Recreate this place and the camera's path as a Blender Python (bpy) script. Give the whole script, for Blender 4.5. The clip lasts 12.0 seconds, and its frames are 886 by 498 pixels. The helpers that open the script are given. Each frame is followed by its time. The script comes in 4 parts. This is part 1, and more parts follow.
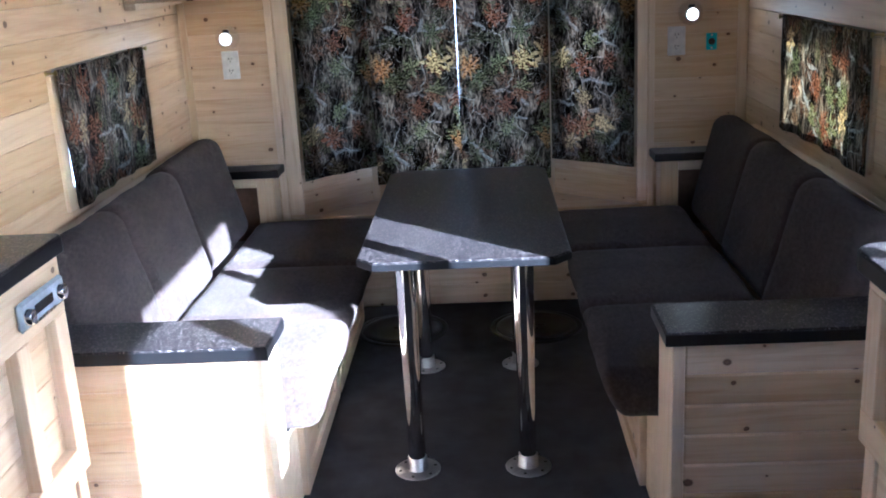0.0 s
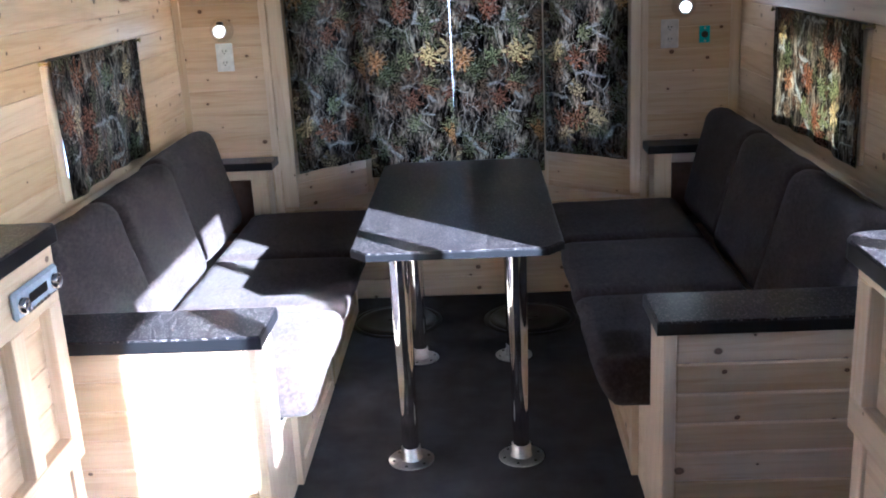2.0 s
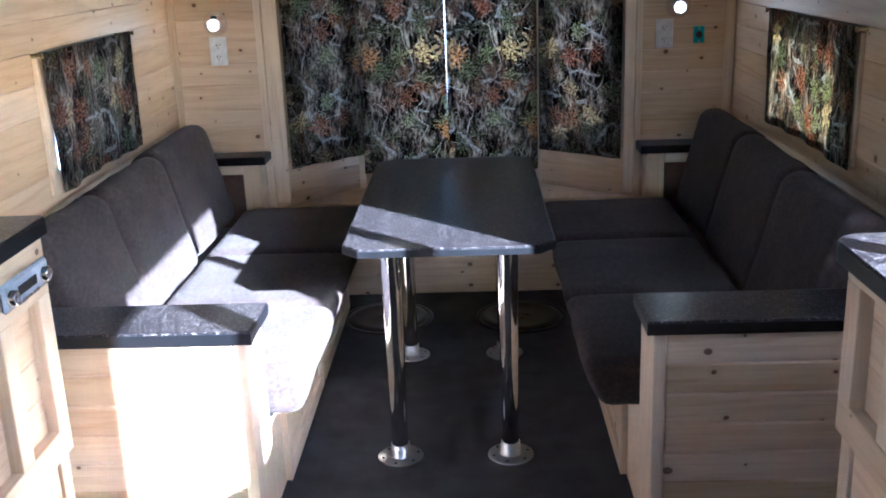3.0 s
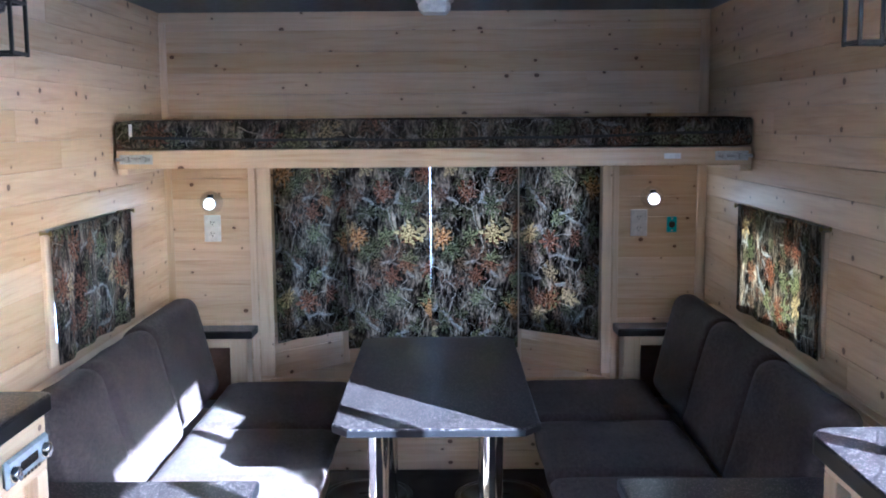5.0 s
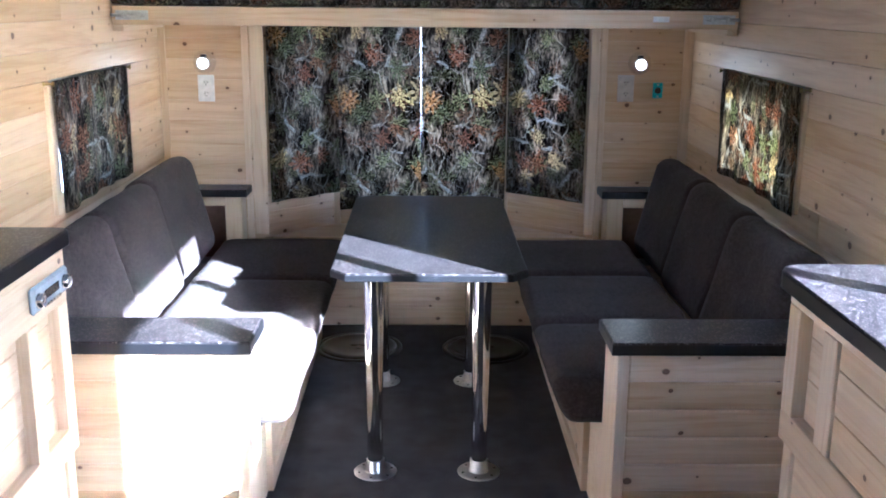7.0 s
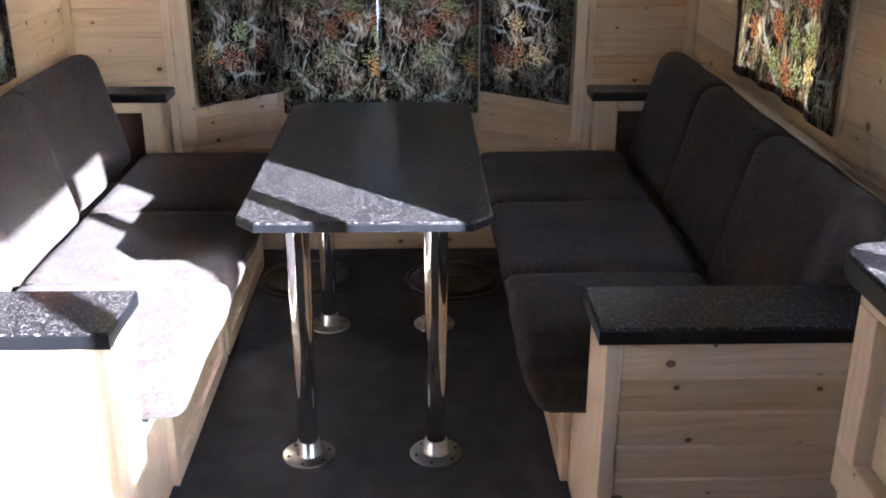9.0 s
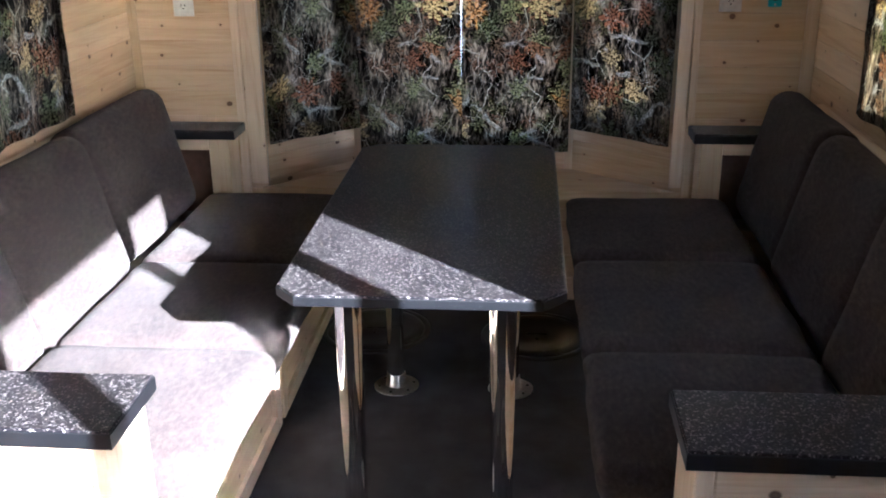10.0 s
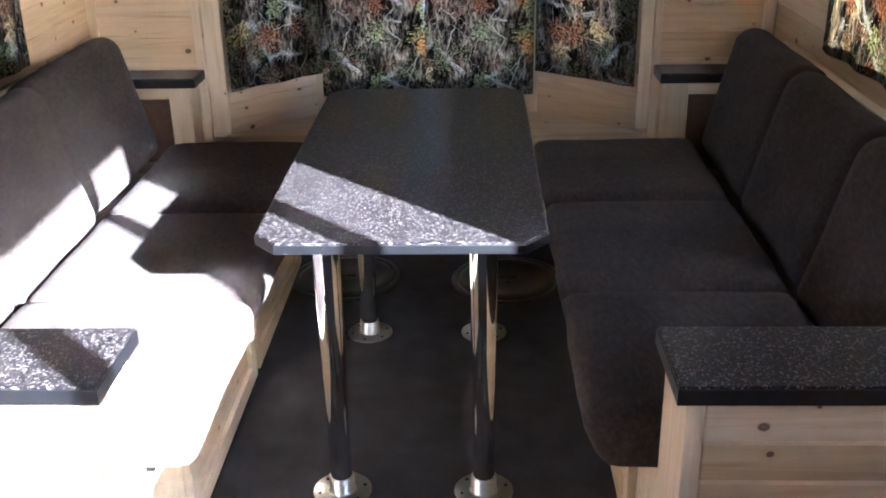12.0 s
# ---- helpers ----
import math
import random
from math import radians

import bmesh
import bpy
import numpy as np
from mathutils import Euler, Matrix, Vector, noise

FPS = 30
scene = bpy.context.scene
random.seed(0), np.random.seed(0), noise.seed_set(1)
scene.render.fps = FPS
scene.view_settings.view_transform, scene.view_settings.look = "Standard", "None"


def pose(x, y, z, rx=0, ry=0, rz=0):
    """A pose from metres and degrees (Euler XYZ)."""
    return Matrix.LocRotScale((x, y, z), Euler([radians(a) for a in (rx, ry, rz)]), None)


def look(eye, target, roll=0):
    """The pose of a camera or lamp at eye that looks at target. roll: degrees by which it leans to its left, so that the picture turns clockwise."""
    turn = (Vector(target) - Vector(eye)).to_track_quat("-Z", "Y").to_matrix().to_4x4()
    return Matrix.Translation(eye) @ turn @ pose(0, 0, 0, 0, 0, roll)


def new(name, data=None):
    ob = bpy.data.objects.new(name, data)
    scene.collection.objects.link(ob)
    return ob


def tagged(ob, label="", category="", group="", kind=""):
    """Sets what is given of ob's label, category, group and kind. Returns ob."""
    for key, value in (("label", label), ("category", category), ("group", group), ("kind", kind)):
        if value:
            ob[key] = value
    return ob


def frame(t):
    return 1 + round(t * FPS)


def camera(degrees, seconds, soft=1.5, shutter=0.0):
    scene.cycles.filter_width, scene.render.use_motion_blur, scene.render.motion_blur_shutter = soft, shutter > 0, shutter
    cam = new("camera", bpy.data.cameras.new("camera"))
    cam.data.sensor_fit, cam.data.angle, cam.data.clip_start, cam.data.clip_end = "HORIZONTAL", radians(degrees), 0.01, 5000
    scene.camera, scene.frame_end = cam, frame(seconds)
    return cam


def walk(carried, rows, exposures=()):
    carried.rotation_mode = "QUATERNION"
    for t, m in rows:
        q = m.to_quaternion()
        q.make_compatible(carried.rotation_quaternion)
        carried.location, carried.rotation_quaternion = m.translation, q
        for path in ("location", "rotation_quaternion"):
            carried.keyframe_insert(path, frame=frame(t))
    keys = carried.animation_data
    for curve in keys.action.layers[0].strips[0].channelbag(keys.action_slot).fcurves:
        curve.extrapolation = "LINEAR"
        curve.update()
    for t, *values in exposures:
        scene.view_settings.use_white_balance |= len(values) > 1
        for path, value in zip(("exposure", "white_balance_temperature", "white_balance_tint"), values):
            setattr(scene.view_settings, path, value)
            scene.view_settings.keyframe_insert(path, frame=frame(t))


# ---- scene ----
cam = camera(48.0, 12.0, 1.9)
PATH = [
    (0, (0.168, 0.293, 1.478), (0.076, 2.21, 0.917), -3.0),
    (0.5, (0.169, 0.285, 1.475), (0.076, 2.201, 0.91), -3.2),
    (1, (0.169, 0.278, 1.473), (0.081, 2.194, 0.904), -3.0),
    (1.5, (0.172, 0.275, 1.475), (0.091, 2.189, 0.901), -2.9),
    (2, (0.172, 0.279, 1.469), (0.09, 2.194, 0.898), -2.9),
    (2.5, (0.178, 0.281, 1.466), (0.111, 2.192, 0.879), -2.7),
    (4.3, (0.16, 0.261, 1.504), (0.086, 2.22, 1.108), 0.5),
    (4.5, (0.158, 0.251, 1.511), (0.099, 2.221, 1.172), 0.8),
    (5, (0.125, 0.18, 1.533), (0.122, 2.165, 1.284), -0.4),
    (5.5, (0.083, 0.079, 1.523), (0.105, 2.063, 1.271), 0.1),
    (6, (0.082, 0.03, 1.529), (0.152, 2.012, 1.273), 0.4),
    (6.5, (0.087, 0.021, 1.519), (0.16, 2.002, 1.252), 0.1),
    (7, (0.089, 0.045, 1.475), (0.123, 1.985, 0.99), 0.5),
    (7.2, (0.101, 0.084, 1.462), (0.136, 2.004, 0.902), 0.4),
    (9, (0.225, 0.734, 1.452), (0.27, 2.598, 0.727), 0.1),
    (9.5, (0.243, 0.894, 1.451), (0.224, 2.72, 0.636), -1.3),
    (10, (0.302, 1.053, 1.464), (0.141, 2.921, 0.769), -0.7),
    (10.5, (0.317, 1.106, 1.45), (0.129, 2.952, 0.705), -1.2),
    (11, (0.273, 1.093, 1.452), (0.135, 2.929, 0.669), -1.6),
    (11.5, (0.263, 1.073, 1.455), (0.15, 2.909, 0.672), -1.1),
    (12, (0.246, 1.062, 1.454), (0.18, 2.896, 0.659), -1.1),
]
walk(cam, [(t, look(eye, target, roll)) for t, eye, target, roll in PATH],
     [(0.0, 4.20, 4530, 9), (2.5, 4.22, 4560, 9), (4.5, 4.10, 4350, 9), (5.0, 4.44, 4340, 9), (5.5, 4.54, 4370, 9), (6.5, 4.64, 4630, 9), (7.2, 4.70, 4500, 9), (8.8, 4.40, 4980, 9), (9.5, 4.34, 5050, 9), (10.5, 4.22, 5080, 9), (12.0, 4.74, 5080, 9)])

# ---- light ----
SUN = Vector((-0.45, 0.445, -0.252)).normalized()
world = bpy.data.worlds.new("sky")
scene.world = world
world.use_nodes = True
wn = world.node_tree.nodes
sky = wn.new("ShaderNodeTexSky")
sky.sky_type = "NISHITA"
sky.sun_disc = False
sky.sun_elevation = radians(21.7)
sky.sun_rotation = radians(134.7)
wn["Background"].inputs["Strength"].default_value = 0.14
world.node_tree.links.new(sky.outputs["Color"], wn["Background"].inputs["Color"])

sun = new("sun", bpy.data.lights.new("sun", "SUN"))
sun.data.energy, sun.data.angle, sun.data.color = 5.0, radians(0.5), (1.0, 0.95, 0.88)
sun.matrix_world = look(-SUN * 12, (0, 0, 0))


# ---- plan ----
XL, XR, YB, YF, ZC = -1.078, 1.255, 4.47, -1.6, 2.008
XM = 0.085
BAY_L, BAY_R, BAY_Y = -0.625, 0.812, 4.755
BAY_CL, BAY_CR = -0.345, 0.472
ROW = 0.0889

# ---- materials ----


def material(name, rough=0.6, metal=0.0, color=(0.5, 0.5, 0.5)):
    m = bpy.data.materials.new(name)
    m.use_nodes = True
    b = m.node_tree.nodes["Principled BSDF"]
    b.inputs["Roughness"].default_value = rough
    b.inputs["Metallic"].default_value = metal
    b.inputs["Base Color"].default_value = (*color, 1)
    return m, m.node_tree.nodes, m.node_tree.links, b


def node(nodes, kind, **values):
    n = nodes.new("ShaderNode" + kind)
    for k, v in values.items():
        n.inputs[k.replace("_", " ")].default_value = v
    return n


def ramp(nodes, stops, constant=False):
    n = nodes.new("ShaderNodeValToRGB")
    e = n.color_ramp.elements
    if constant:
        n.color_ramp.interpolation = "CONSTANT"
    while len(e) < len(stops):
        e.new(0.5)
    for k, (p, c) in enumerate(stops):
        e[k].position = p
        e[k].color = (*c, 1) if len(c) == 3 else c
    return n


def mix(nodes, links, fac, a, b, mode="MIX"):
    n = nodes.new("ShaderNodeMix")
    n.data_type = "RGBA"
    n.blend_type = mode
    for sock, v in ((n.inputs["Factor"], fac), (n.inputs[6], a), (n.inputs[7], b)):
        if hasattr(v, "links") or hasattr(v, "is_linked"):
            links.new(v, sock)
        elif isinstance(v, (int, float)):
            sock.default_value = v
        else:
            sock.default_value = (*v, 1)
    return n.outputs[2]


def maths(nodes, links, op, a, b=None, clamp=False):
    n = nodes.new("ShaderNodeMath")
    n.operation = op
    n.use_clamp = clamp
    for sock, v in ((n.inputs[0], a), (n.inputs[1], b)):
        if v is None:
            continue
        if hasattr(v, "is_linked"):
            links.new(v, sock)
        else:
            sock.default_value = v
    return n.outputs[0]


def scaled(nodes, links, vector, scale):
    n = nodes.new("ShaderNodeMapping")
    n.inputs["Scale"].default_value = scale
    links.new(vector, n.inputs["Vector"])
    return n.outputs["Vector"]


def noise_tex(nodes, links, vector, scale, detail=4.0, rough=0.55, distortion=0.0):
    n = node(nodes, "TexNoise", Scale=scale, Detail=detail, Roughness=rough, Distortion=distortion)
    links.new(vector, n.inputs["Vector"])
    return n.outputs["Fac"]


def bump(nodes, links, bsdf, height, strength, distance):
    n = node(nodes, "Bump", Strength=strength, Distance=distance)
    links.new(height, n.inputs["Height"])
    links.new(n.outputs["Normal"], bsdf.inputs["Normal"])


def pine(name, light, dark, rough=0.42, knots=0.62):
    m, n, l, b = material(name, rough)
    tc = n.new("ShaderNodeTexCoord")
    info = n.new("ShaderNodeObjectInfo")
    shift = n.new("ShaderNodeVectorMath")
    shift.operation = "MULTIPLY_ADD"
    l.new(info.outputs["Random"], shift.inputs[0])
    shift.inputs[1].default_value = (61.0, 37.0, 23.0)
    l.new(tc.outputs["Object"], shift.inputs[2])
    v = shift.outputs[0]
    warp = noise_tex(n, l, scaled(n, l, v, (1.1, 5, 5)), 1.0, 2)
    grain = noise_tex(n, l, scaled(n, l, v, (1.7, 40, 40)), 1.6, 5, 0.52, 0.7)
    broad = noise_tex(n, l, scaled(n, l, v, (0.9, 9, 9)), 1.7, 3, 0.5, 1.2)
    tone = ramp(n, [(0.30, dark), (0.55, light), (0.8, tuple(min(1, c * 1.09) for c in light))])
    l.new(maths(n, l, "ADD", maths(n, l, "MULTIPLY", grain, 0.55), maths(n, l, "MULTIPLY", broad, 0.45)), tone.inputs[0])
    col = tone.outputs[0]
    # orange heartwood streaks
    streak = ramp(n, [(0.52, (0, 0, 0)), (0.76, (1, 1, 1))])
    l.new(noise_tex(n, l, scaled(n, l, v, (0.7, 11, 11)), 2.3, 4, 0.6, 1.5), streak.inputs[0])
    col = mix(n, l, maths(n, l, "MULTIPLY", streak.outputs[0], 0.6), col, (0.44, 0.225, 0.095))
    # knots with a darker ring
    vor = n.new("ShaderNodeTexVoronoi")
    vor.voronoi_dimensions = "2D"
    vor.inputs["Scale"].default_value = 1.0
    vor.inputs["Randomness"].default_value = 1.0
    l.new(scaled(n, l, v, (6.2, 7.6, 8)), vor.inputs["Vector"])
    sep = n.new("ShaderNodeSeparateColor")
    l.new(vor.outputs["Color"], sep.inputs[0])
    keep = maths(n, l, "LESS_THAN", sep.outputs[0], knots)
    size = maths(n, l, "MULTIPLY_ADD", maths(n, l, "MULTIPLY", sep.outputs[1], sep.outputs[1]), 0.058)
    size.node.inputs[2].default_value = 0.022
    wob = maths(n, l, "ADD", vor.outputs["Distance"], maths(n, l, "MULTIPLY", maths(n, l, "SUBTRACT", noise_tex(n, l, scaled(n, l, v, (60, 60, 60)), 1, 2), 0.5), 0.04))
    rel = maths(n, l, "DIVIDE", wob, size)
    halo = ramp(n, [(0.0, (1, 1, 1)), (0.25, (0.35, 0.35, 0.35)), (0.6, (0, 0, 0))])
    l.new(maths(n, l, "MULTIPLY", rel, 0.18), halo.inputs[0])
    core = ramp(n, [(0.0, (0.8, 0.8, 0.8)), (0.62, (0.95, 0.95, 0.95)), (0.9, (0, 0, 0))])
    l.new(maths(n, l, "MULTIPLY", rel, 0.8), core.inputs[0])
    col = mix(n, l, maths(n, l, "MULTIPLY", maths(n, l, "MULTIPLY", halo.outputs[0], 0.45), keep), col, (0.40, 0.20, 0.085))
    col = mix(n, l, maths(n, l, "MULTIPLY", core.outputs[0], keep), col, (0.105, 0.042, 0.016))
    # board to board tone
    hsv = n.new("ShaderNodeHueSaturation")
    l.new(col, hsv.inputs["Color"])
    l.new(maths(n, l, "MULTIPLY_ADD", info.outputs["Random"], 0.22), hsv.inputs["Value"])
    hsv.inputs["Value"].links[0].from_node.inputs[2].default_value = 0.88
    l.new(maths(n, l, "MULTIPLY_ADD", info.outputs["Random"], -0.25), hsv.inputs["Saturation"])
    hsv.inputs["Saturation"].links[0].from_node.inputs[2].default_value = 1.06
    l.new(hsv.outputs[0], b.inputs["Base Color"])
    r = maths(n, l, "MULTIPLY_ADD", warp, 0.25)
    r.node.inputs[2].default_value = rough - 0.1
    l.new(r, b.inputs["Roughness"])
    bump(n, l, b, grain, 0.25, 0.002)
    return m


PINE = pine("pine_boards", (0.655, 0.468, 0.282), (0.555, 0.362, 0.198), 0.42, 0.9)
PINE_CLEAR = pine("clear_pine_trim", (0.67, 0.505, 0.33), (0.58, 0.405, 0.24), 0.4, 0.2)


def speckled_stone():
    m, n, l, b = material("black_speckled_laminate", 0.33)
    tc = n.new("ShaderNodeTexCoord")
    v = tc.outputs["Object"]
    vor = n.new("ShaderNodeTexVoronoi")
    vor.inputs["Scale"].default_value = 320
    l.new(v, vor.inputs["Vector"])
    sep = n.new("ShaderNodeSeparateColor")
    l.new(vor.outputs["Color"], sep.inputs[0])
    chips = ramp(n, [(0.0, (0.0075, 0.0062, 0.0075)), (0.46, (0.017, 0.0135, 0.0145)), (0.68, (0.050, 0.042, 0.041)), (0.88, (0.18, 0.155, 0.148))], True)
    l.new(sep.outputs[0], chips.inputs[0])
    big = noise_tex(n, l, v, 55, 3)
    col = mix(n, l, maths(n, l, "MULTIPLY", big, 0.3), chips.outputs[0], (0.016, 0.015, 0.017))
    l.new(col, b.inputs["Base Color"])
    l.new(maths(n, l, "MULTIPLY_ADD", big, 0.06), b.inputs["Roughness"])
    b.inputs["Roughness"].links[0].from_node.inputs[2].default_value = 0.26
    b.inputs["Specular IOR Level"].default_value = 0.22
    fine = noise_tex(n, l, v, 330, 3)
    bump(n, l, b, fine, 0.03, 0.001)
    return m


STONE = speckled_stone()
EDGE, en, el, eb = material("black_edge_band", 0.38, 0, (0.0045, 0.0045, 0.0055))
eb.inputs["Specular IOR Level"].default_value = 0.4
bump(en, el, eb, noise_tex(en, el, en.new("ShaderNodeTexCoord").outputs["Object"], 60, 3), 0.1, 0.001)


def upholstery():
    m, n, l, b = material("brown_chenille", 0.95)
    tc = n.new("ShaderNodeTexCoord")
    v = tc.outputs["Object"]
    fine = noise_tex(n, l, v, 420, 3, 0.7)
    mid = noise_tex(n, l, scaled(n, l, v, (1, 0.45, 1)), 95, 4, 0.6)
    wide = noise_tex(n, l, v, 7, 4, 0.55)
    tone = ramp(n, [(0.36, (0.023, 0.0163, 0.0146)), (0.5, (0.043, 0.0304, 0.0272)), (0.66, (0.073, 0.0525, 0.0475))])
    l.new(maths(n, l, "ADD", maths(n, l, "MULTIPLY", mid, 0.6), maths(n, l, "MULTIPLY", fine, 0.4)), tone.inputs[0])
    worn = ramp(n, [(0.4, (0.8, 0.8, 0.8)), (0.7, (1.15, 1.12, 1.1))])
    l.new(wide, worn.inputs[0])
    l.new(mix(n, l, 1.0, tone.outputs[0], worn.outputs[0], "MULTIPLY"), b.inputs["Base Color"])
    b.inputs["Sheen Weight"].default_value = 0.045
    b.inputs["Sheen Tint"].default_value = (1.0, 0.91, 0.85, 1)
    b.inputs["Specular IOR Level"].default_value = 0.25
    b.inputs["Sheen Roughness"].default_value = 0.5
    bump(n, l, b, maths(n, l, "ADD", fine, mid), 0.5, 0.003)
    return m


FABRIC = upholstery()


def floor_covering():
    m, n, l, b = material("charcoal_marine_carpet", 0.9)
    v = n.new("ShaderNodeTexCoord").outputs["Object"]
    fine = noise_tex(n, l, v, 260, 4, 0.75)
    blot = noise_tex(n, l, v, 9, 5, 0.6)
    tone = ramp(n, [(0.36, (0.008, 0.0074, 0.0092)), (0.66, (0.050, 0.046, 0.054))])
    l.new(maths(n, l, "ADD", maths(n, l, "MULTIPLY", fine, 0.55), maths(n, l, "MULTIPLY", blot, 0.45)), tone.inputs[0])
    lint = ramp(n, [(0.80, (0, 0, 0)), (0.83, (1, 1, 1))])
    l.new(noise_tex(n, l, v, 95, 1), lint.inputs[0])
    l.new(mix(n, l, maths(n, l, "MULTIPLY", lint.outputs[0], 0.6), tone.outputs[0], (0.22, 0.19, 0.17)), b.inputs["Base Color"])
    bump(n, l, b, fine, 0.6, 0.003)
    return m


CARPET = floor_covering()


def camo(name="woodland_print_cloth", through_light=0.72, value=1.8):
    """A printed cloth of bark, branches and lobed autumn leaves, which lets some daylight through."""
    m, n, l, b = material(name, 0.9)
    tc = n.new("ShaderNodeTexCoord")
    xyz = n.new("ShaderNodeSeparateXYZ")
    l.new(tc.outputs["Object"], xyz.inputs[0])
    flat = n.new("ShaderNodeCombineXYZ")
    l.new(maths(n, l, "ADD", xyz.outputs[0], maths(n, l, "MULTIPLY", xyz.outputs[1], 0.9)), flat.inputs[0])
    l.new(xyz.outputs[2], flat.inputs[1])
    v = flat.outputs[0]

    def warped(scale, amount):
        wob = node(n, "TexNoise", Scale=scale, Detail=3.0)
        l.new(v, wob.inputs["Vector"])
        add = n.new("ShaderNodeVectorMath")
        add.operation = "MULTIPLY_ADD"
        l.new(wob.outputs["Color"], add.inputs[0])
        add.inputs[1].default_value = (amount, amount, 0)
        l.new(v, add.inputs[2])
        return add.outputs[0]

    w = warped(14.0, 0.05)
    fine = warped(60.0, 0.014)
    # bark: upright streaks with dark hollows
    bark = noise_tex(n, l, scaled(n, l, w, (1.0, 0.2, 1.0)), 85, 6, 0.7)
    hollow = noise_tex(n, l, scaled(n, l, v, (1.0, 0.5, 1.0)), 13, 4, 0.6)
    tone = ramp(n, [(0.42, (0.005, 0.0045, 0.005)), (0.49, (0.030, 0.0235, 0.019)), (0.555, (0.130, 0.100, 0.072)), (0.66, (0.35, 0.275, 0.195))])
    l.new(maths(n, l, "ADD", maths(n, l, "MULTIPLY", bark, 0.55), maths(n, l, "MULTIPLY", hollow, 0.45)), tone.inputs[0])
    col = tone.outputs[0]

    def twigs(vec_scale, scale, width, colour, col, amount, seed):
        mp = n.new("ShaderNodeMapping")
        mp.inputs["Location"].default_value = (seed, seed * 1.7, 0)
        mp.inputs["Rotation"].default_value = (0, 0, seed)
        mp.inputs["Scale"].default_value = vec_scale
        l.new(w if scale < 15 else fine, mp.inputs["Vector"])
        vor = n.new("ShaderNodeTexVoronoi")
        vor.voronoi_dimensions = "2D"
        vor.feature = "DISTANCE_TO_EDGE"
        vor.inputs["Scale"].default_value = scale
        l.new(mp.outputs[0], vor.inputs["Vector"])
        line = ramp(n, [(0.0, (1, 1, 1)), (width * 0.5, (0.75, 0.75, 0.75)), (width, (0, 0, 0))])
        l.new(vor.outputs["Distance"], line.inputs[0])
        gate = ramp(n, [(0.50, (0, 0, 0)), (0.54, (1, 1, 1))])
        l.new(noise_tex(n, l, mp.outputs[0], 9.0, 2), gate.inputs[0])
        rough_bark = ramp(n, [(0.38, (0.12, 0.12, 0.12)), (0.62, (1.25, 1.25, 1.25))])
        l.new(noise_tex(n, l, v, 170, 3, 0.7), rough_bark.inputs[0])
        f = maths(n, l, "MULTIPLY", maths(n, l, "MULTIPLY", line.outputs[0], gate.outputs[0]), amount)
        return mix(n, l, f, col, mix(n, l, 1.0, colour, rough_bark.outputs[0], "MULTIPLY"))

    def leaves(scale, keep, reach, lobes, stops, col, seed, cover=1.0):
        mp = n.new("ShaderNodeMapping")
        mp.inputs["Location"].default_value = (seed * 3.3, seed * 5.1, 0)
        mp.inputs["Scale"].default_value = (scale, scale, scale)
        l.new(fine, mp.inputs["Vector"])
        vor = n.new("ShaderNodeTexVoronoi")
        vor.voronoi_dimensions = "2D"
        vor.inputs["Scale"].default_value = 1.0
        l.new(mp.outputs["Vector"], vor.inputs["Vector"])
        sep = n.new("ShaderNodeSeparateColor")
        l.new(vor.outputs["Color"], sep.inputs[0])
        diff = n.new("ShaderNodeVectorMath")
        diff.operation = "SUBTRACT"
        l.new(mp.outputs["Vector"], diff.inputs[0])
        l.new(vor.outputs["Position"], diff.inputs[1])
        dd = n.new("ShaderNodeSeparateXYZ")
        l.new(diff.outputs[0], dd.inputs[0])
        ang = maths(n, l, "ARCTAN2", dd.outputs[1], dd.outputs[0])
        turn = maths(n, l, "ADD", maths(n, l, "MULTIPLY", ang, lobes), maths(n, l, "MULTIPLY", sep.outputs[2], 6.0))
        lobe = maths(n, l, "ABSOLUTE", maths(n, l, "SINE", turn))
        jag = noise_tex(n, l, v, 150, 2, 0.6)
        ragged = noise_tex(n, l, fine, 30, 3, 0.65)
        shape = maths(n, l, "ADD", maths(n, l, "MULTIPLY", lobe, 0.75), maths(n, l, "MULTIPLY", maths(n, l, "SUBTRACT", ragged, 0.36), 1.9))
        limit = maths(n, l, "MULTIPLY", maths(n, l, "ADD", shape, maths(n, l, "MULTIPLY", maths(n, l, "SUBTRACT", jag, 0.5), 0.5)), reach)
        inside = maths(n, l, "LESS_THAN", vor.outputs["Distance"], limit)
        f = maths(n, l, "MULTIPLY", maths(n, l, "MULTIPLY", inside, cover), maths(n, l, "LESS_THAN", sep.outputs[0], keep))
        hue = ramp(n, stops, True)
        l.new(sep.outputs[1], hue.inputs[0])
        vein = ramp(n, [(0.40, (0.05, 0.05, 0.05)), (0.60, (1.35, 1.28, 1.2))])
        ray = maths(n, l, "SINE", maths(n, l, "ADD", maths(n, l, "MULTIPLY", ang, 7.0), maths(n, l, "MULTIPLY", noise_tex(n, l, v, 70, 2), 9.0)))
        l.new(maths(n, l, "ADD", maths(n, l, "MULTIPLY", ray, 0.055), noise_tex(n, l, v, 130, 3, 0.7)), vein.inputs[0])
        return mix(n, l, f, col, mix(n, l, 1.0, hue.outputs[0], vein.outputs[0], "MULTIPLY"))

    col = twigs((1, 0.4, 1), 30, 0.035, (0.17, 0.145, 0.115), col, 0.6, 0.3)
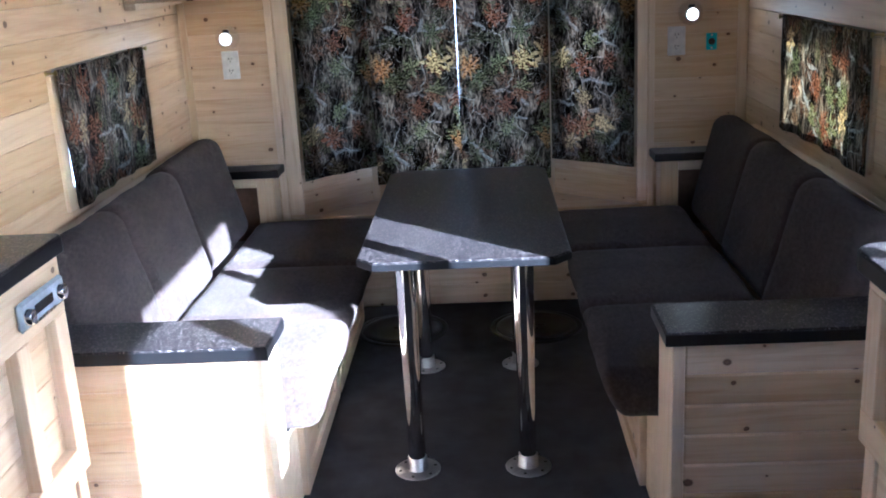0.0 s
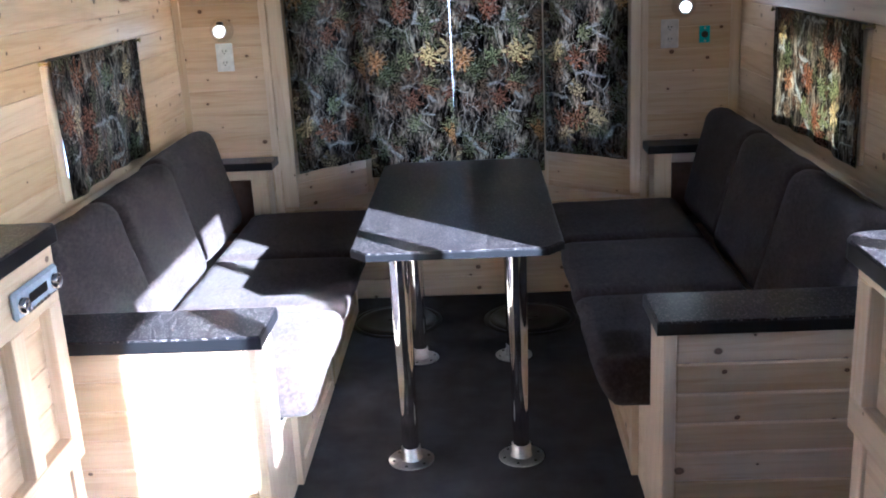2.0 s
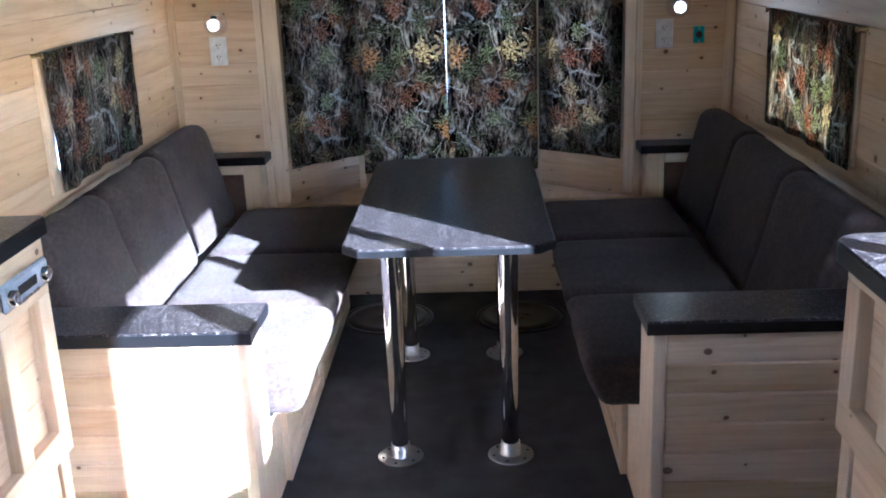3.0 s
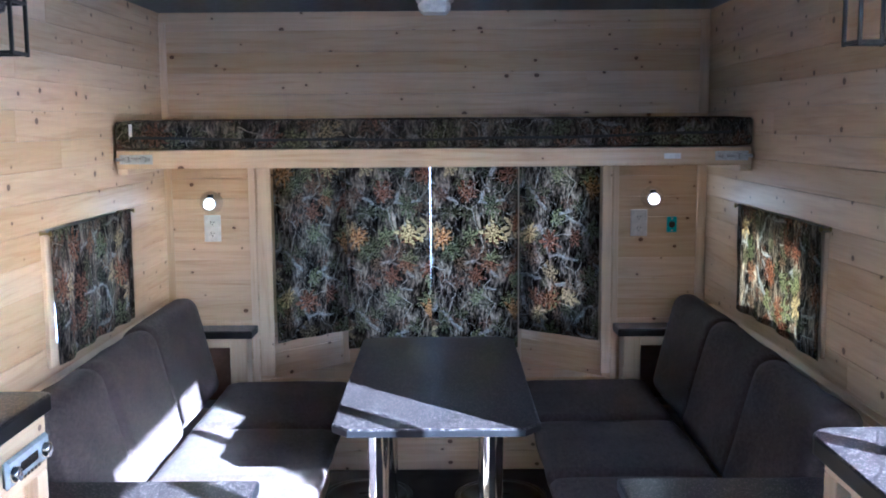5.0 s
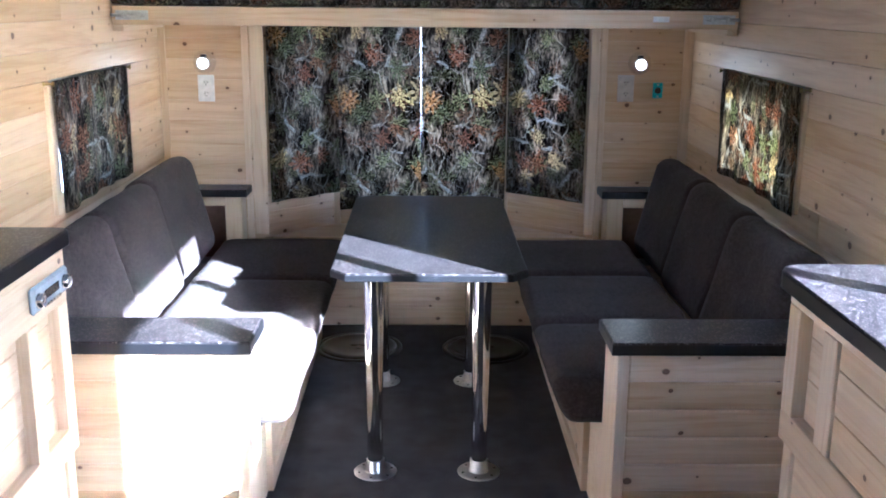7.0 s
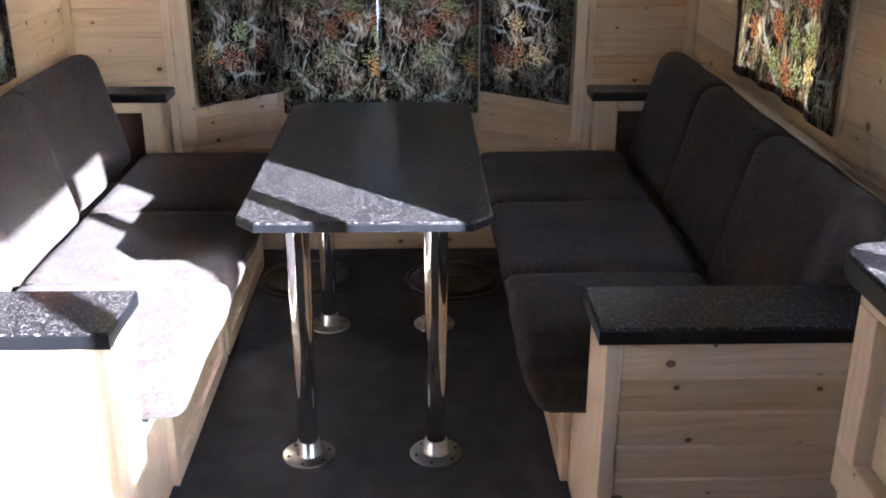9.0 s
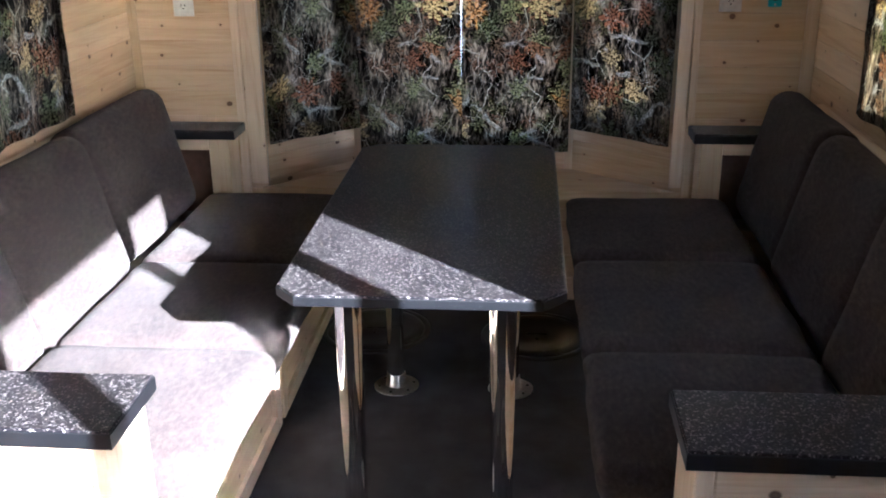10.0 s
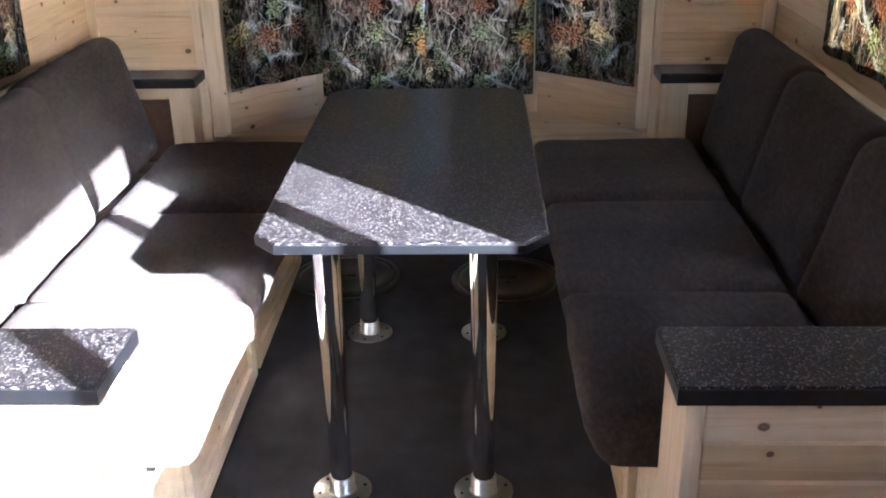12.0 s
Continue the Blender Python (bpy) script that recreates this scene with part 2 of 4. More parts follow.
    col = leaves(15, 0.5, 0.60, 3.5, [(0, (0.088, 0.086, 0.050)), (0.35, (0.105, 0.062, 0.040)), (0.6, (0.130, 0.088, 0.056)), (0.85, (0.070, 0.068, 0.046))], col, 1.0, 0.8)
    col = twigs((1, 0.8, 1), 11, 0.024, (0.38, 0.335, 0.27), col, 0.85, 1.1)
    col = twigs((0.8, 1.2, 1), 4.6, 0.050, (0.27, 0.245, 0.215), col, 0.9, 2.4)
    col = leaves(10.5, 0.38, 0.55, 3.5, [(0, (0.150, 0.148, 0.080)), (0.2, (0.130, 0.064, 0.038)), (0.45, (0.24, 0.185, 0.105)), (0.62, (0.100, 0.104, 0.060)), (0.8, (0.160, 0.086, 0.046))], col, 4.0, 0.9)
    col = leaves(9.0, 0.26, 0.50, 4.5, [(0, (0.150, 0.070, 0.038)), (0.30, (0.26, 0.145, 0.056)), (0.48, (0.30, 0.235, 0.120)), (0.66, (0.130, 0.130, 0.072)), (0.80, (0.150, 0.076, 0.042))], col, 2.0, 0.92)
    col = twigs((1, 0.6, 1), 34, 0.030, (0.40, 0.355, 0.29), col, 0.65, 3.9)
    lift = n.new("ShaderNodeHueSaturation")
    lift.inputs["Saturation"].default_value = 0.9
    lift.inputs["Value"].default_value = value
    l.new(col, lift.inputs["Color"])
    col = lift.outputs[0]
    l.new(col, b.inputs["Base Color"])
    b.inputs["Specular IOR Level"].default_value = 0.2
    bump(n, l, b, noise_tex(n, l, v, 30, 3), 0.3, 0.004)
    tr = n.new("ShaderNodeBsdfTranslucent")
    l.new(col, tr.inputs["Color"])
    ms = n.new("ShaderNodeMixShader")
    ms.inputs[0].default_value = through_light
    l.new(b.outputs[0], ms.inputs[1])
    l.new(tr.outputs[0], ms.inputs[2])
    l.new(ms.outputs[0], n["Material Output"].inputs["Surface"])
    return m


CAMO = camo()
CAMO_THICK = camo("woodland_print_cover", 0.0, 0.7)


def plain(name, color, rough, metal=0.0, relief=0.08, size=45.0):
    m, n, l, b = material(name, rough, metal, color)
    v = n.new("ShaderNodeTexCoord").outputs["Object"]
    f = noise_tex(n, l, v, size, 4)
    tone = ramp(n, [(0.3, tuple(c * 0.85 for c in color)), (0.7, tuple(min(1, c * 1.1) for c in color))])
    l.new(f, tone.inputs[0])
    l.new(tone.outputs[0], b.inputs["Base Color"])
    bump(n, l, b, f, relief, 0.001)
    return m


CHROME = plain("polished_chrome", (0.72, 0.72, 0.74), 0.07, 1.0, 0.015, 12)
STEEL = plain("brushed_steel", (0.50, 0.49, 0.48), 0.32, 1.0, 0.1, 90)
ZINC = plain("zinc_plated_steel", (0.55, 0.57, 0.60), 0.35, 1.0, 0.1, 80)
WHITE = plain("white_plastic", (0.80, 0.80, 0.80), 0.35)
GREY_PLATE = plain("ivory_plastic", (0.62, 0.58, 0.54), 0.4)
TEAL = plain("teal_plastic", (0.03, 0.42, 0.48), 0.4)
BLACK = plain("black_plastic", (0.012, 0.012, 0.013), 0.35)
LID = plain("black_moulded_lid", (0.007, 0.0056, 0.0052), 0.30, 0.0, 0.12, 25)
IRON = plain("black_iron", (0.018, 0.016, 0.015), 0.45, 0.3)
SILVER = plain("silver_plastic", (0.52, 0.56, 0.62), 0.25, 0.45)
DISPLAY = plain("dark_display", (0.02, 0.02, 0.025), 0.12)
SOCKET_DARK = plain("dark_slot", (0.02, 0.02, 0.02), 0.5)
STRAP = plain("black_webbing", (0.012, 0.012, 0.012), 0.8)
CEILING = plain("grey_ceiling_panel", (0.24, 0.24, 0.255), 0.7, 0.0, 0.15, 30)
SHELL = plain("wall_core", (0.45, 0.42, 0.38), 0.8)
BROWN = plain("dark_brown_panel", (0.16, 0.085, 0.055), 0.6)
SNOW = plain("old_snow", (0.60, 0.61, 0.63), 0.9, 0.0, 0.4, 3)

GLASS, gn, gl, gb = material("window_glass", 0.02, 0, (1, 1, 1))
gb.inputs["Transmission Weight"].default_value = 1.0
gb.inputs["IOR"].default_value = 1.02

# made-up tint for the hidden east pane; holds back sun on its curtain
DIM_GLASS, tn, tl, tb = material("sun_dimming_glass", 0.05)
tb.inputs["Base Color"].default_value = (0.02, 0.02, 0.02, 1)
see = tn.new("ShaderNodeBsdfTransparent")
see.inputs["Color"].default_value = (0.74, 0.77, 0.70, 1)
blend = tn.new("ShaderNodeMixShader")
blend.inputs[0].default_value = 0.93
tl.new(tb.outputs[0], blend.inputs[1])
tl.new(see.outputs[0], blend.inputs[2])
tl.new(blend.outputs[0], tn["Material Output"].inputs["Surface"])

CLEAR, cn, cl_, cb = material("clear_acrylic", 0.08, 0, (0.95, 0.95, 0.95))
cb.inputs["Transmission Weight"].default_value = 0.85
cb.inputs["IOR"].default_value = 1.3

BULB, bn, bl, bb = material("lit_lens", 0.3, 0, (1, 0.95, 0.85))
bb.inputs["Emission Color"].default_value = (1.0, 0.90, 0.74, 1)
bb.inputs["Emission Strength"].default_value = 5.0

# ---- builders ----
CACHE = {}


def mesh_from(name, bm, mat, smooth=False):
    me = bpy.data.meshes.new(name)
    bm.normal_update()
    bm.to_mesh(me)
    bm.free()
    me.materials.append(mat)
    if smooth:
        for p in me.polygons:
            p.use_smooth = True
    return me


def part(name, bm, mat, parent=None, label="", smooth=False, at=None):
    ob = new(name, mesh_from(name, bm, mat, smooth))
    if parent is not None:
        ob.parent = parent
    if at is not None:
        ob.matrix_basis = at
    if label:
        ob["label"] = label
    return ob


def thing(name, label, category, group="", kind="", at=(0, 0, 0)):
    ob = new(name)
    ob.location = at
    return tagged(ob, label, category, group, kind)


def box_bm(x0, x1, y0, y1, z0, z1, bevel=0.0, bm=None):
    one = bmesh.new()
    bmesh.ops.create_cube(one, size=1.0)
    for v in one.verts:
        v.co = Vector((x0 + (v.co.x + 0.5) * (x1 - x0), y0 + (v.co.y + 0.5) * (y1 - y0), z0 + (v.co.z + 0.5) * (z1 - z0)))
    if bevel > 0:
        bmesh.ops.bevel(one, geom=one.edges[:], offset=bevel, segments=1, profile=0.5, affect="EDGES")
    if bm is None:
        return one
    tmp = bpy.data.meshes.new("tmp")
    one.to_mesh(tmp)
    one.free()
    bm.from_mesh(tmp)
    bpy.data.meshes.remove(tmp)
    return bm


AXES = {"x": Vector((1, 0, 0)), "y": Vector((0, 1, 0)), "z": Vector((0, 0, 1))}


def board(name, parent, x0, x1, y0, y1, z0, z1, mat=None, bevel=0.002, label=""):
    """A board between two corners; its grain runs along its longest side."""
    size = Vector((x1 - x0, y1 - y0, z1 - z0))
    order = sorted(range(3), key=lambda k: -abs(size[k]))
    ln, wd, th = (abs(size[k]) for k in order)
    key = (round(ln, 3), round(wd, 3), round(th, 3), bevel, (mat or PINE).name)
    if key not in CACHE:
        CACHE[key] = mesh_from("board", box_bm(-ln / 2, ln / 2, -wd / 2, wd / 2, -th / 2, th / 2, min(bevel, th * 0.4)), mat or PINE)
    ob = new(name, CACHE[key])
    cols = [Vector([1 if k == i else 0 for i in range(3)]) for k in order]
    if cols[0].cross(cols[1]).dot(cols[2]) < 0:
        cols[2] = -cols[2]
    m = Matrix((cols[0], cols[1], cols[2])).transposed().to_4x4()
    m.translation = Vector(((x0 + x1) / 2, (y0 + y1) / 2, (z0 + z1) / 2))
    if parent is not None:
        ob.parent = parent
        m.translation -= parent_place(parent)
    ob.matrix_basis = m
    if label:
        ob["label"] = label
    return ob


def parent_place(ob):
    p = Vector((0, 0, 0))
    while ob is not None:
        p += ob.location
        ob = ob.parent
    return p


def cyl_bm(r0, r1, z0, z1, n=28, bm=None, place=(0, 0), caps=True):
    bm = bm or bmesh.new()
    rings = []
    for r, z in ((r0, z0), (r1, z1)):
        rings.append([bm.verts.new((place[0] + r * math.cos(a), place[1] + r * math.sin(a), z)) for a in (2 * math.pi * k / n for k in range(n))])
    for k in range(n):
        bm.faces.new((rings[0][k], rings[0][(k + 1) % n], rings[1][(k + 1) % n], rings[1][k]))
    if caps:
        bm.faces.new(rings[0][::-1])
        bm.faces.new(rings[1])
    return bm


def lathe_bm(profile, n=40, bm=None):
    """Turned about z from a profile of (radius, height)."""
    bm = bm or bmesh.new()
    rings = []
    for r, z in profile:
        if r < 1e-6:
            rings.append([bm.verts.new((0, 0, z))])
        else:
            rings.append([bm.verts.new((r * math.cos(a), r * math.sin(a), z)) for a in (2 * math.pi * k / n for k in range(n))])
    for a, b in zip(rings, rings[1:]):
        for k in range(n):
            q = [a[k % len(a)], a[(k + 1) % len(a)], b[(k + 1) % len(b)], b[k % len(b)]]
            q = list(dict.fromkeys(q))
            if len(q) > 2:
                bm.faces.new(q)
    bmesh.ops.recalc_face_normals(bm, faces=bm.faces[:])
    return bm


def prism_bm(outline, z0, z1, bevel=0.0):
    """An upright prism over an outline of (x, y)."""
    bm = bmesh.new()
    low = [bm.verts.new((x, y, z0)) for x, y in outline]
    high = [bm.verts.new((x, y, z1)) for x, y in outline]
    bm.faces.new(low[::-1])
    bm.faces.new(high)
    for k in range(len(outline)):
        j = (k + 1) % len(outline)
        bm.faces.new((low[k], low[j], high[j], high[k]))
    bmesh.ops.recalc_face_normals(bm, faces=bm.faces[:])
    if bevel:
        edges = [e for e in bm.edges if abs(e.verts[0].co.z - e.verts[1].co.z) < 1e-6]
        bmesh.ops.bevel(bm, geom=edges, offset=bevel, segments=2, profile=0.5, affect="EDGES")
    return bm


def slab(name, outline, z0, z1, label, category, group=""):
    """A stone-look top with a black edge band."""
    ob = part(name, prism_bm(outline, z0 + 0.004, z1, 0.003), STONE)
    tagged(ob, label, category, group)
    part("edge_band", prism_bm([(x, y) for x, y in grown(outline, 0.002)], z0, z1 - 0.004, 0.002), EDGE, ob, "black edge band")
    return ob


def grown(outline, by):
    cx = sum(p[0] for p in outline) / len(outline)
    cy = sum(p[1] for p in outline) / len(outline)
    return [(x + by * (1 if x > cx else -1), y + by * (1 if y > cy else -1)) for x, y in outline]


def cushion_bm(sx, sy, sz, r, crown=0.012, seed=0, n=14, tuck=0.0):
    """A soft block: rounded on all edges, slightly crowned, uneven."""
    bm = bmesh.new()
    bmesh.ops.create_cube(bm, size=2.0)
    bmesh.ops.subdivide_edges(bm, edges=bm.edges[:], cuts=n, use_grid_fill=True)
    half = Vector((sx / 2, sy / 2, sz / 2))
    rad = Vector((r, min(r, 0.028), r))
    inner = half - rad
    for v in bm.verts:
        p = Vector([math.copysign(abs(c) ** 0.8, c) * h for c, h in zip(v.co, half)])
        q = Vector([max(-i, min(i, c)) for c, i in zip(p, inner)])
        d = Vector([(a - c) / e for a, c, e in zip(p, q, rad)])
        if d.length > 1.0:
            d.normalize()
            p = q + Vector([a * e for a, e in zip(d, rad)])
        u, w = p.x / half.x, p.y / half.y
        p.z += crown * (1 - u * u) * (1 - w * w) * (1 if p.z > 0 else 0)
        nz = noise.noise(Vector((p.x * 6 + seed * 7.3, p.y * 6, p.z * 6)))
        nf = noise.noise(Vector((p.x * 17 + seed * 3.1, p.y * 17, p.z * 17)))
        p += p.normalized() * (nz * 0.007 + nf * 0.0025)
        p.x -= tuck * max(0.0, math.copysign(u, u * tuck)) ** 3 * (0.5 - p.z / sz)
        v.co = p
    bmesh.ops.recalc_face_normals(bm, faces=bm.faces[:])
    return bm


def cloth_bm(p0, p1, z0, z1, folds=5, depth=0.006, seed=0, sag=0.0, nu=60, nv=26, thick=0.0016, side=1, skew=0.0):
    """A hanging cloth from p0 to p1 (x, y), with shallow folds."""
    bm = bmesh.new()
    a, b = Vector((*p0, 0)), Vector((*p1, 0))
    out = (b - a).cross(Vector((0, 0, 1))).normalized() * side
    grids = []
    for layer in (0, 1):
        g = []
        for j in range(nv + 1):
            row = []
            for i in range(nu + 1):
                u, w = i / nu, j / nv
                z = z1 + (z0 - z1) * w
                z += sag * math.sin(u * math.pi) * w + 0.0025 * noise.noise(Vector((u * 5, seed * 3.7, w))) * (1 if j in (0, nv) else 0)
                d = depth * (0.35 + 0.9 * w) * math.sin(u * folds * 2 * math.pi + seed + 0.6 * noise.noise(Vector((u * 3, w * 2, seed))))
                d += 0.004 * noise.noise(Vector((u * 4, w * 4, seed * 1.7)))
                p = a.lerp(b, u - skew * u * w) + out * (d + layer * thick)
                p.z = z
                row.append(bm.verts.new(p))
            g.append(row)
        grids.append(g)
    for k, g in enumerate(grids):
        for j in range(nv):
            for i in range(nu):
                q = (g[j][i], g[j][i + 1], g[j + 1][i + 1], g[j + 1][i])
                bm.faces.new(q if k else q[::-1])
    return bm


# ---- large structure ----
ground = part("ground", box_bm(-60, 60, -60, 60, -0.66, -0.6), SNOW)
tagged(ground, "trampled old snow on open ground outside", "ground", kind="structure")

floor = part("floor", box_bm(XL - 0.06, XR + 0.06, YF - 0.06, YB + 0.45, -0.06, 0.0), CARPET)
tagged(floor, "charcoal marine carpet floor with specks of lint", "floor", kind="structure")

ceiling = part("ceiling", box_bm(XL - 0.06, XR + 0.06, YF - 0.06, YB + 0.06, ZC, ZC + 0.05), CEILING)
tagged(ceiling, "pale grey smooth ceiling panels", "ceiling", kind="structure")


def wall_with_openings(name, label, axis, face, out, u0, u1, openings, z1=None, clad=True, z0=0.0, seed=1):
    """A wall whose inner face lies at axis = face, with its core on the side `out`, clad with boards."""
    z1 = z1 or ZC
    us = sorted({u0, u1, *[o for w in openings for o in w[:2]]})
    zs = sorted({z0, z1, *[o for w in openings for o in w[2:]]})
    bm = bmesh.new()
    lo, hi = (face + 0.012 * out, face + 0.06 * out)
    lo, hi = min(lo, hi), max(lo, hi)
    for ua, ub in zip(us, us[1:]):
        for za, zb in zip(zs, zs[1:]):
            mu, mz = (ua + ub) / 2, (za + zb) / 2
            if any(w[0] < mu < w[1] and w[2] < mz < w[3] for w in openings):
                continue
            if axis == "x":
                box_bm(lo, hi, ua, ub, za, zb, 0, bm)
            else:
                box_bm(ua, ub, lo, hi, za, zb, 0, bm)
    wall = part(name, bm, SHELL)
    tagged(wall, label, "wall", kind="structure")
    return wall


def clad(wall, axis, face, out, u0, u1, z0, z1, openings, seed, start=0.0):
    """Tongue-and-groove boards on a wall, row by row, cut at the openings."""
    rnd = random.Random(seed)
    z = z0 - start
    while z < z1 - 0.004:
        za, zb = max(z, z0), min(z + ROW, z1)
        z += ROW
        if zb - za < 0.006:
            continue
        cuts = sorted((w[0], w[1]) for w in openings if min(zb, w[3]) - max(za, w[2]) > 0.5 * (zb - za))
        spans, u = [], u0
        for a, b in cuts:
            if a > u:
                spans.append((u, a))
            u = max(u, b)
        if u < u1:
            spans.append((u, u1))
        for a, b in spans:
            u = a
            while u < b - 1e-4:
                e = u + rnd.uniform(1.5, 3.0)
                if b - e < 0.5:
                    e = b
                if axis == "x":
                    board("plank", wall, *sorted((face, face + 0.0115 * out)), u, e - 0.0006, za + 0.0004, zb - 0.0004, PINE, 0.0015)
                else:
                    board("plank", wall, u, e - 0.0006, *sorted((face, face + 0.0115 * out)), za + 0.0004, zb - 0.0004, PINE, 0.0015)
                u = e


WIN_L = (3.168, 3.85, 0.838, 1.195)
WIN_R = (3.13, 3.86, 0.862, 1.195)
# unseen west opening, added to lift the light on the east side
FILL_W = (-0.30, 0.50, 1.05, 1.60)
SUN_W = (0.43, 1.885, 1.06, 1.75)
wall_west = wall_with_openings("wall_west", "horizontal tongue-and-groove knotty pine boards, clear varnished", "x", XL, -1, YF - 0.06, YB + 0.06, [WIN_L, FILL_W])
wall_east = wall_with_openings("wall_east", "horizontal tongue-and-groove knotty pine boards with windows", "x", XR, 1, YF - 0.06, YB + 0.06, [WIN_R, SUN_W])
wall_north = wall_with_openings("wall_north", "knotty pine boards round a window bay", "y", YB, 1, XL - 0.05, XR + 0.05, [(BAY_L, BAY_R, 0.0, 1.42)])
wall_south = wall_with_openings("wall_south", "knotty pine boards closing the rear end", "y", YF, -1, XL - 0.05, XR + 0.05, [])

# window bay: angled cheeks, a middle wall and a cap
bay = part("bay_wall", prism_bm([(BAY_L, YB + 0.062), (BAY_R, YB + 0.062), (BAY_CR, BAY_Y + 0.05), (BAY_CL, BAY_Y + 0.05)], 1.425, 1.47), SHELL)
tagged(bay, "angled pine window bay with a low ledge", "wall", kind="structure")


def bay_side(p, q, lo, hi, inset):
    """One face of the bay from p to q with a window between lo and hi."""
    a, b = Vector((*p, 0)), Vector((*q, 0))
    ln = (b - a).length
    m = Matrix.Translation(a) @ Matrix.Rotation(math.atan2(b.y - a.y, b.x - a.x), 4, "Z")
    z = 0.36
    rows = []
    while z < lo - 0.005:
        rows.append((0, ln, z, min(z + ROW, lo)))
        z += ROW
    rows += [(0, inset, lo, hi), (ln - inset, ln, lo, hi), (0, ln, hi, 1.425)]
    for u0, u1, za, zb in rows:
        upright = (zb - za) > (u1 - u0)
        L, W = (zb - za, u1 - u0) if upright else (u1 - u0, zb - za)
        ob = new("plank", mesh_from("plank", box_bm(-L / 2, L / 2, -W / 2, W / 2, 0, 0.025, 0.0025), PINE))
        ob.parent = bay
        turn = Matrix.Rotation(radians(90), 4, "X") @ Matrix.Rotation(radians(90 if upright else 0), 4, "Z")
        ob.matrix_basis = m @ Matrix.Translation(((u0 + u1) / 2, 0.026, (za + zb) / 2)) @ turn
    pane = part("pane", box_bm(inset, ln - inset, 0.012, 0.016, lo, hi), GLASS, bay, "clear window pane", at=m)
    pane.visible_shadow = False


bay_side((BAY_L, YB + 0.012), (BAY_CL, BAY_Y), 0.67, 1.34, 0.09)
bay_side((BAY_CL, BAY_Y), (BAY_CR, BAY_Y), 0.56, 1.36, 0.05)
bay_side((BAY_CR, BAY_Y), (BAY_R, YB + 0.012), 0.67, 1.34, 0.09)

for px, py in ((BAY_CL, BAY_Y), (BAY_CR, BAY_Y)):
    board("corner_post", bay, px - 0.022, px + 0.022, py - 0.006, py + 0.05, 0.0, 1.424, PINE_CLEAR)
for px in (BAY_L - 0.03, BAY_R + 0.002):
    board("corner_post", bay, px, px + 0.028, YB + 0.013, YB + 0.075, 0.0, 1.424, PINE_CLEAR)
part("skirt", prism_bm([(BAY_L - 0.05, YB + 0.1), (BAY_L, YB + 0.062), (BAY_CL, BAY_Y + 0.06), (BAY_CR, BAY_Y + 0.06), (BAY_R, YB + 0.062), (BAY_R + 0.05, YB + 0.1), (BAY_CR + 0.04, BAY_Y + 0.1), (BAY_CL - 0.04, BAY_Y + 0.1)], 0.0, 0.5), SHELL, bay)
LEDGE_Z = 0.425
ledge = part("bay_ledge", prism_bm([(BAY_L - 0.02, 4.458), (BAY_R + 0.02, 4.458), (BAY_R + 0.02, YB - 0.001), (BAY_R - 0.002, YB + 0.012), (BAY_CR, BAY_Y - 0.002), (BAY_CL, BAY_Y - 0.002), (BAY_L + 0.002, YB + 0.012), (BAY_L - 0.02, YB - 0.001)], LEDGE_Z - 0.03, LEDGE_Z, 0.003), PINE_CLEAR)
tagged(ledge, "low varnished pine ledge in the window bay", "ledge", kind="structure")
part("backing", box_bm(-0.70, 0.88, 4.4745, 4.49, 0.0, LEDGE_Z - 0.031), SHELL, ledge)
for k in range(5):
    board("plank", ledge, -0.70, 0.88, 4.462, 4.474, k * ROW + 0.004, min((k + 1) * ROW + 0.0035, LEDGE_Z - 0.031), PINE, 0.0036)

# trims
trim = tagged(new("trim"), "pale pine corner and casing strips on the walls", "trim", kind="structure")
T = 0.012
for x0, x1, z0, z1 in ((XL + 0.001, XL + 0.030, 1.57, 1.965), (XR - 0.040, XR - 0.001, 1.57, 1.965), (XL + 0.001, XL + 0.031, 0.69, 1.378), (XR - 0.041, XR - 0.001, 0.69, 1.378),
                       (-0.718, -0.689, 0.40, 1.41), (-0.684, -0.622, 0.44, 1.41), (0.807, 0.848, 0.44, 1.41), (0.852, 0.878, 0.40, 1.41)):
    board("strip", trim, x0, x1, YB - T, YB - 0.0005, z0, z1, PINE_CLEAR)
# casings of the two small windows
for face, out, (y0, y1, z0, z1) in ((XL, -1, WIN_L), (XR, 1, WIN_R)):
    a, b = sorted((face - 0.014 * out, face - 0.0005 * out))
    board("casing", trim, a, b, y0 - 0.050, y0 - 0.0003, z0 - 0.03, z1 + 0.015, PINE_CLEAR)
    c, d = sorted((face, face + 0.06 * out))
    for yy0, yy1, zz0, zz1 in ((y0, y0 + 0.012, z0, z1), (y1 - 0.012, y1, z0, z1), (y0 + 0.012, y1 - 0.012, z0, z0 + 0.012), (y0 + 0.012, y1 - 0.012, z1 - 0.012, z1)):
        board("jamb", trim, c, d, yy0, yy1, zz0, zz1, PINE_CLEAR)


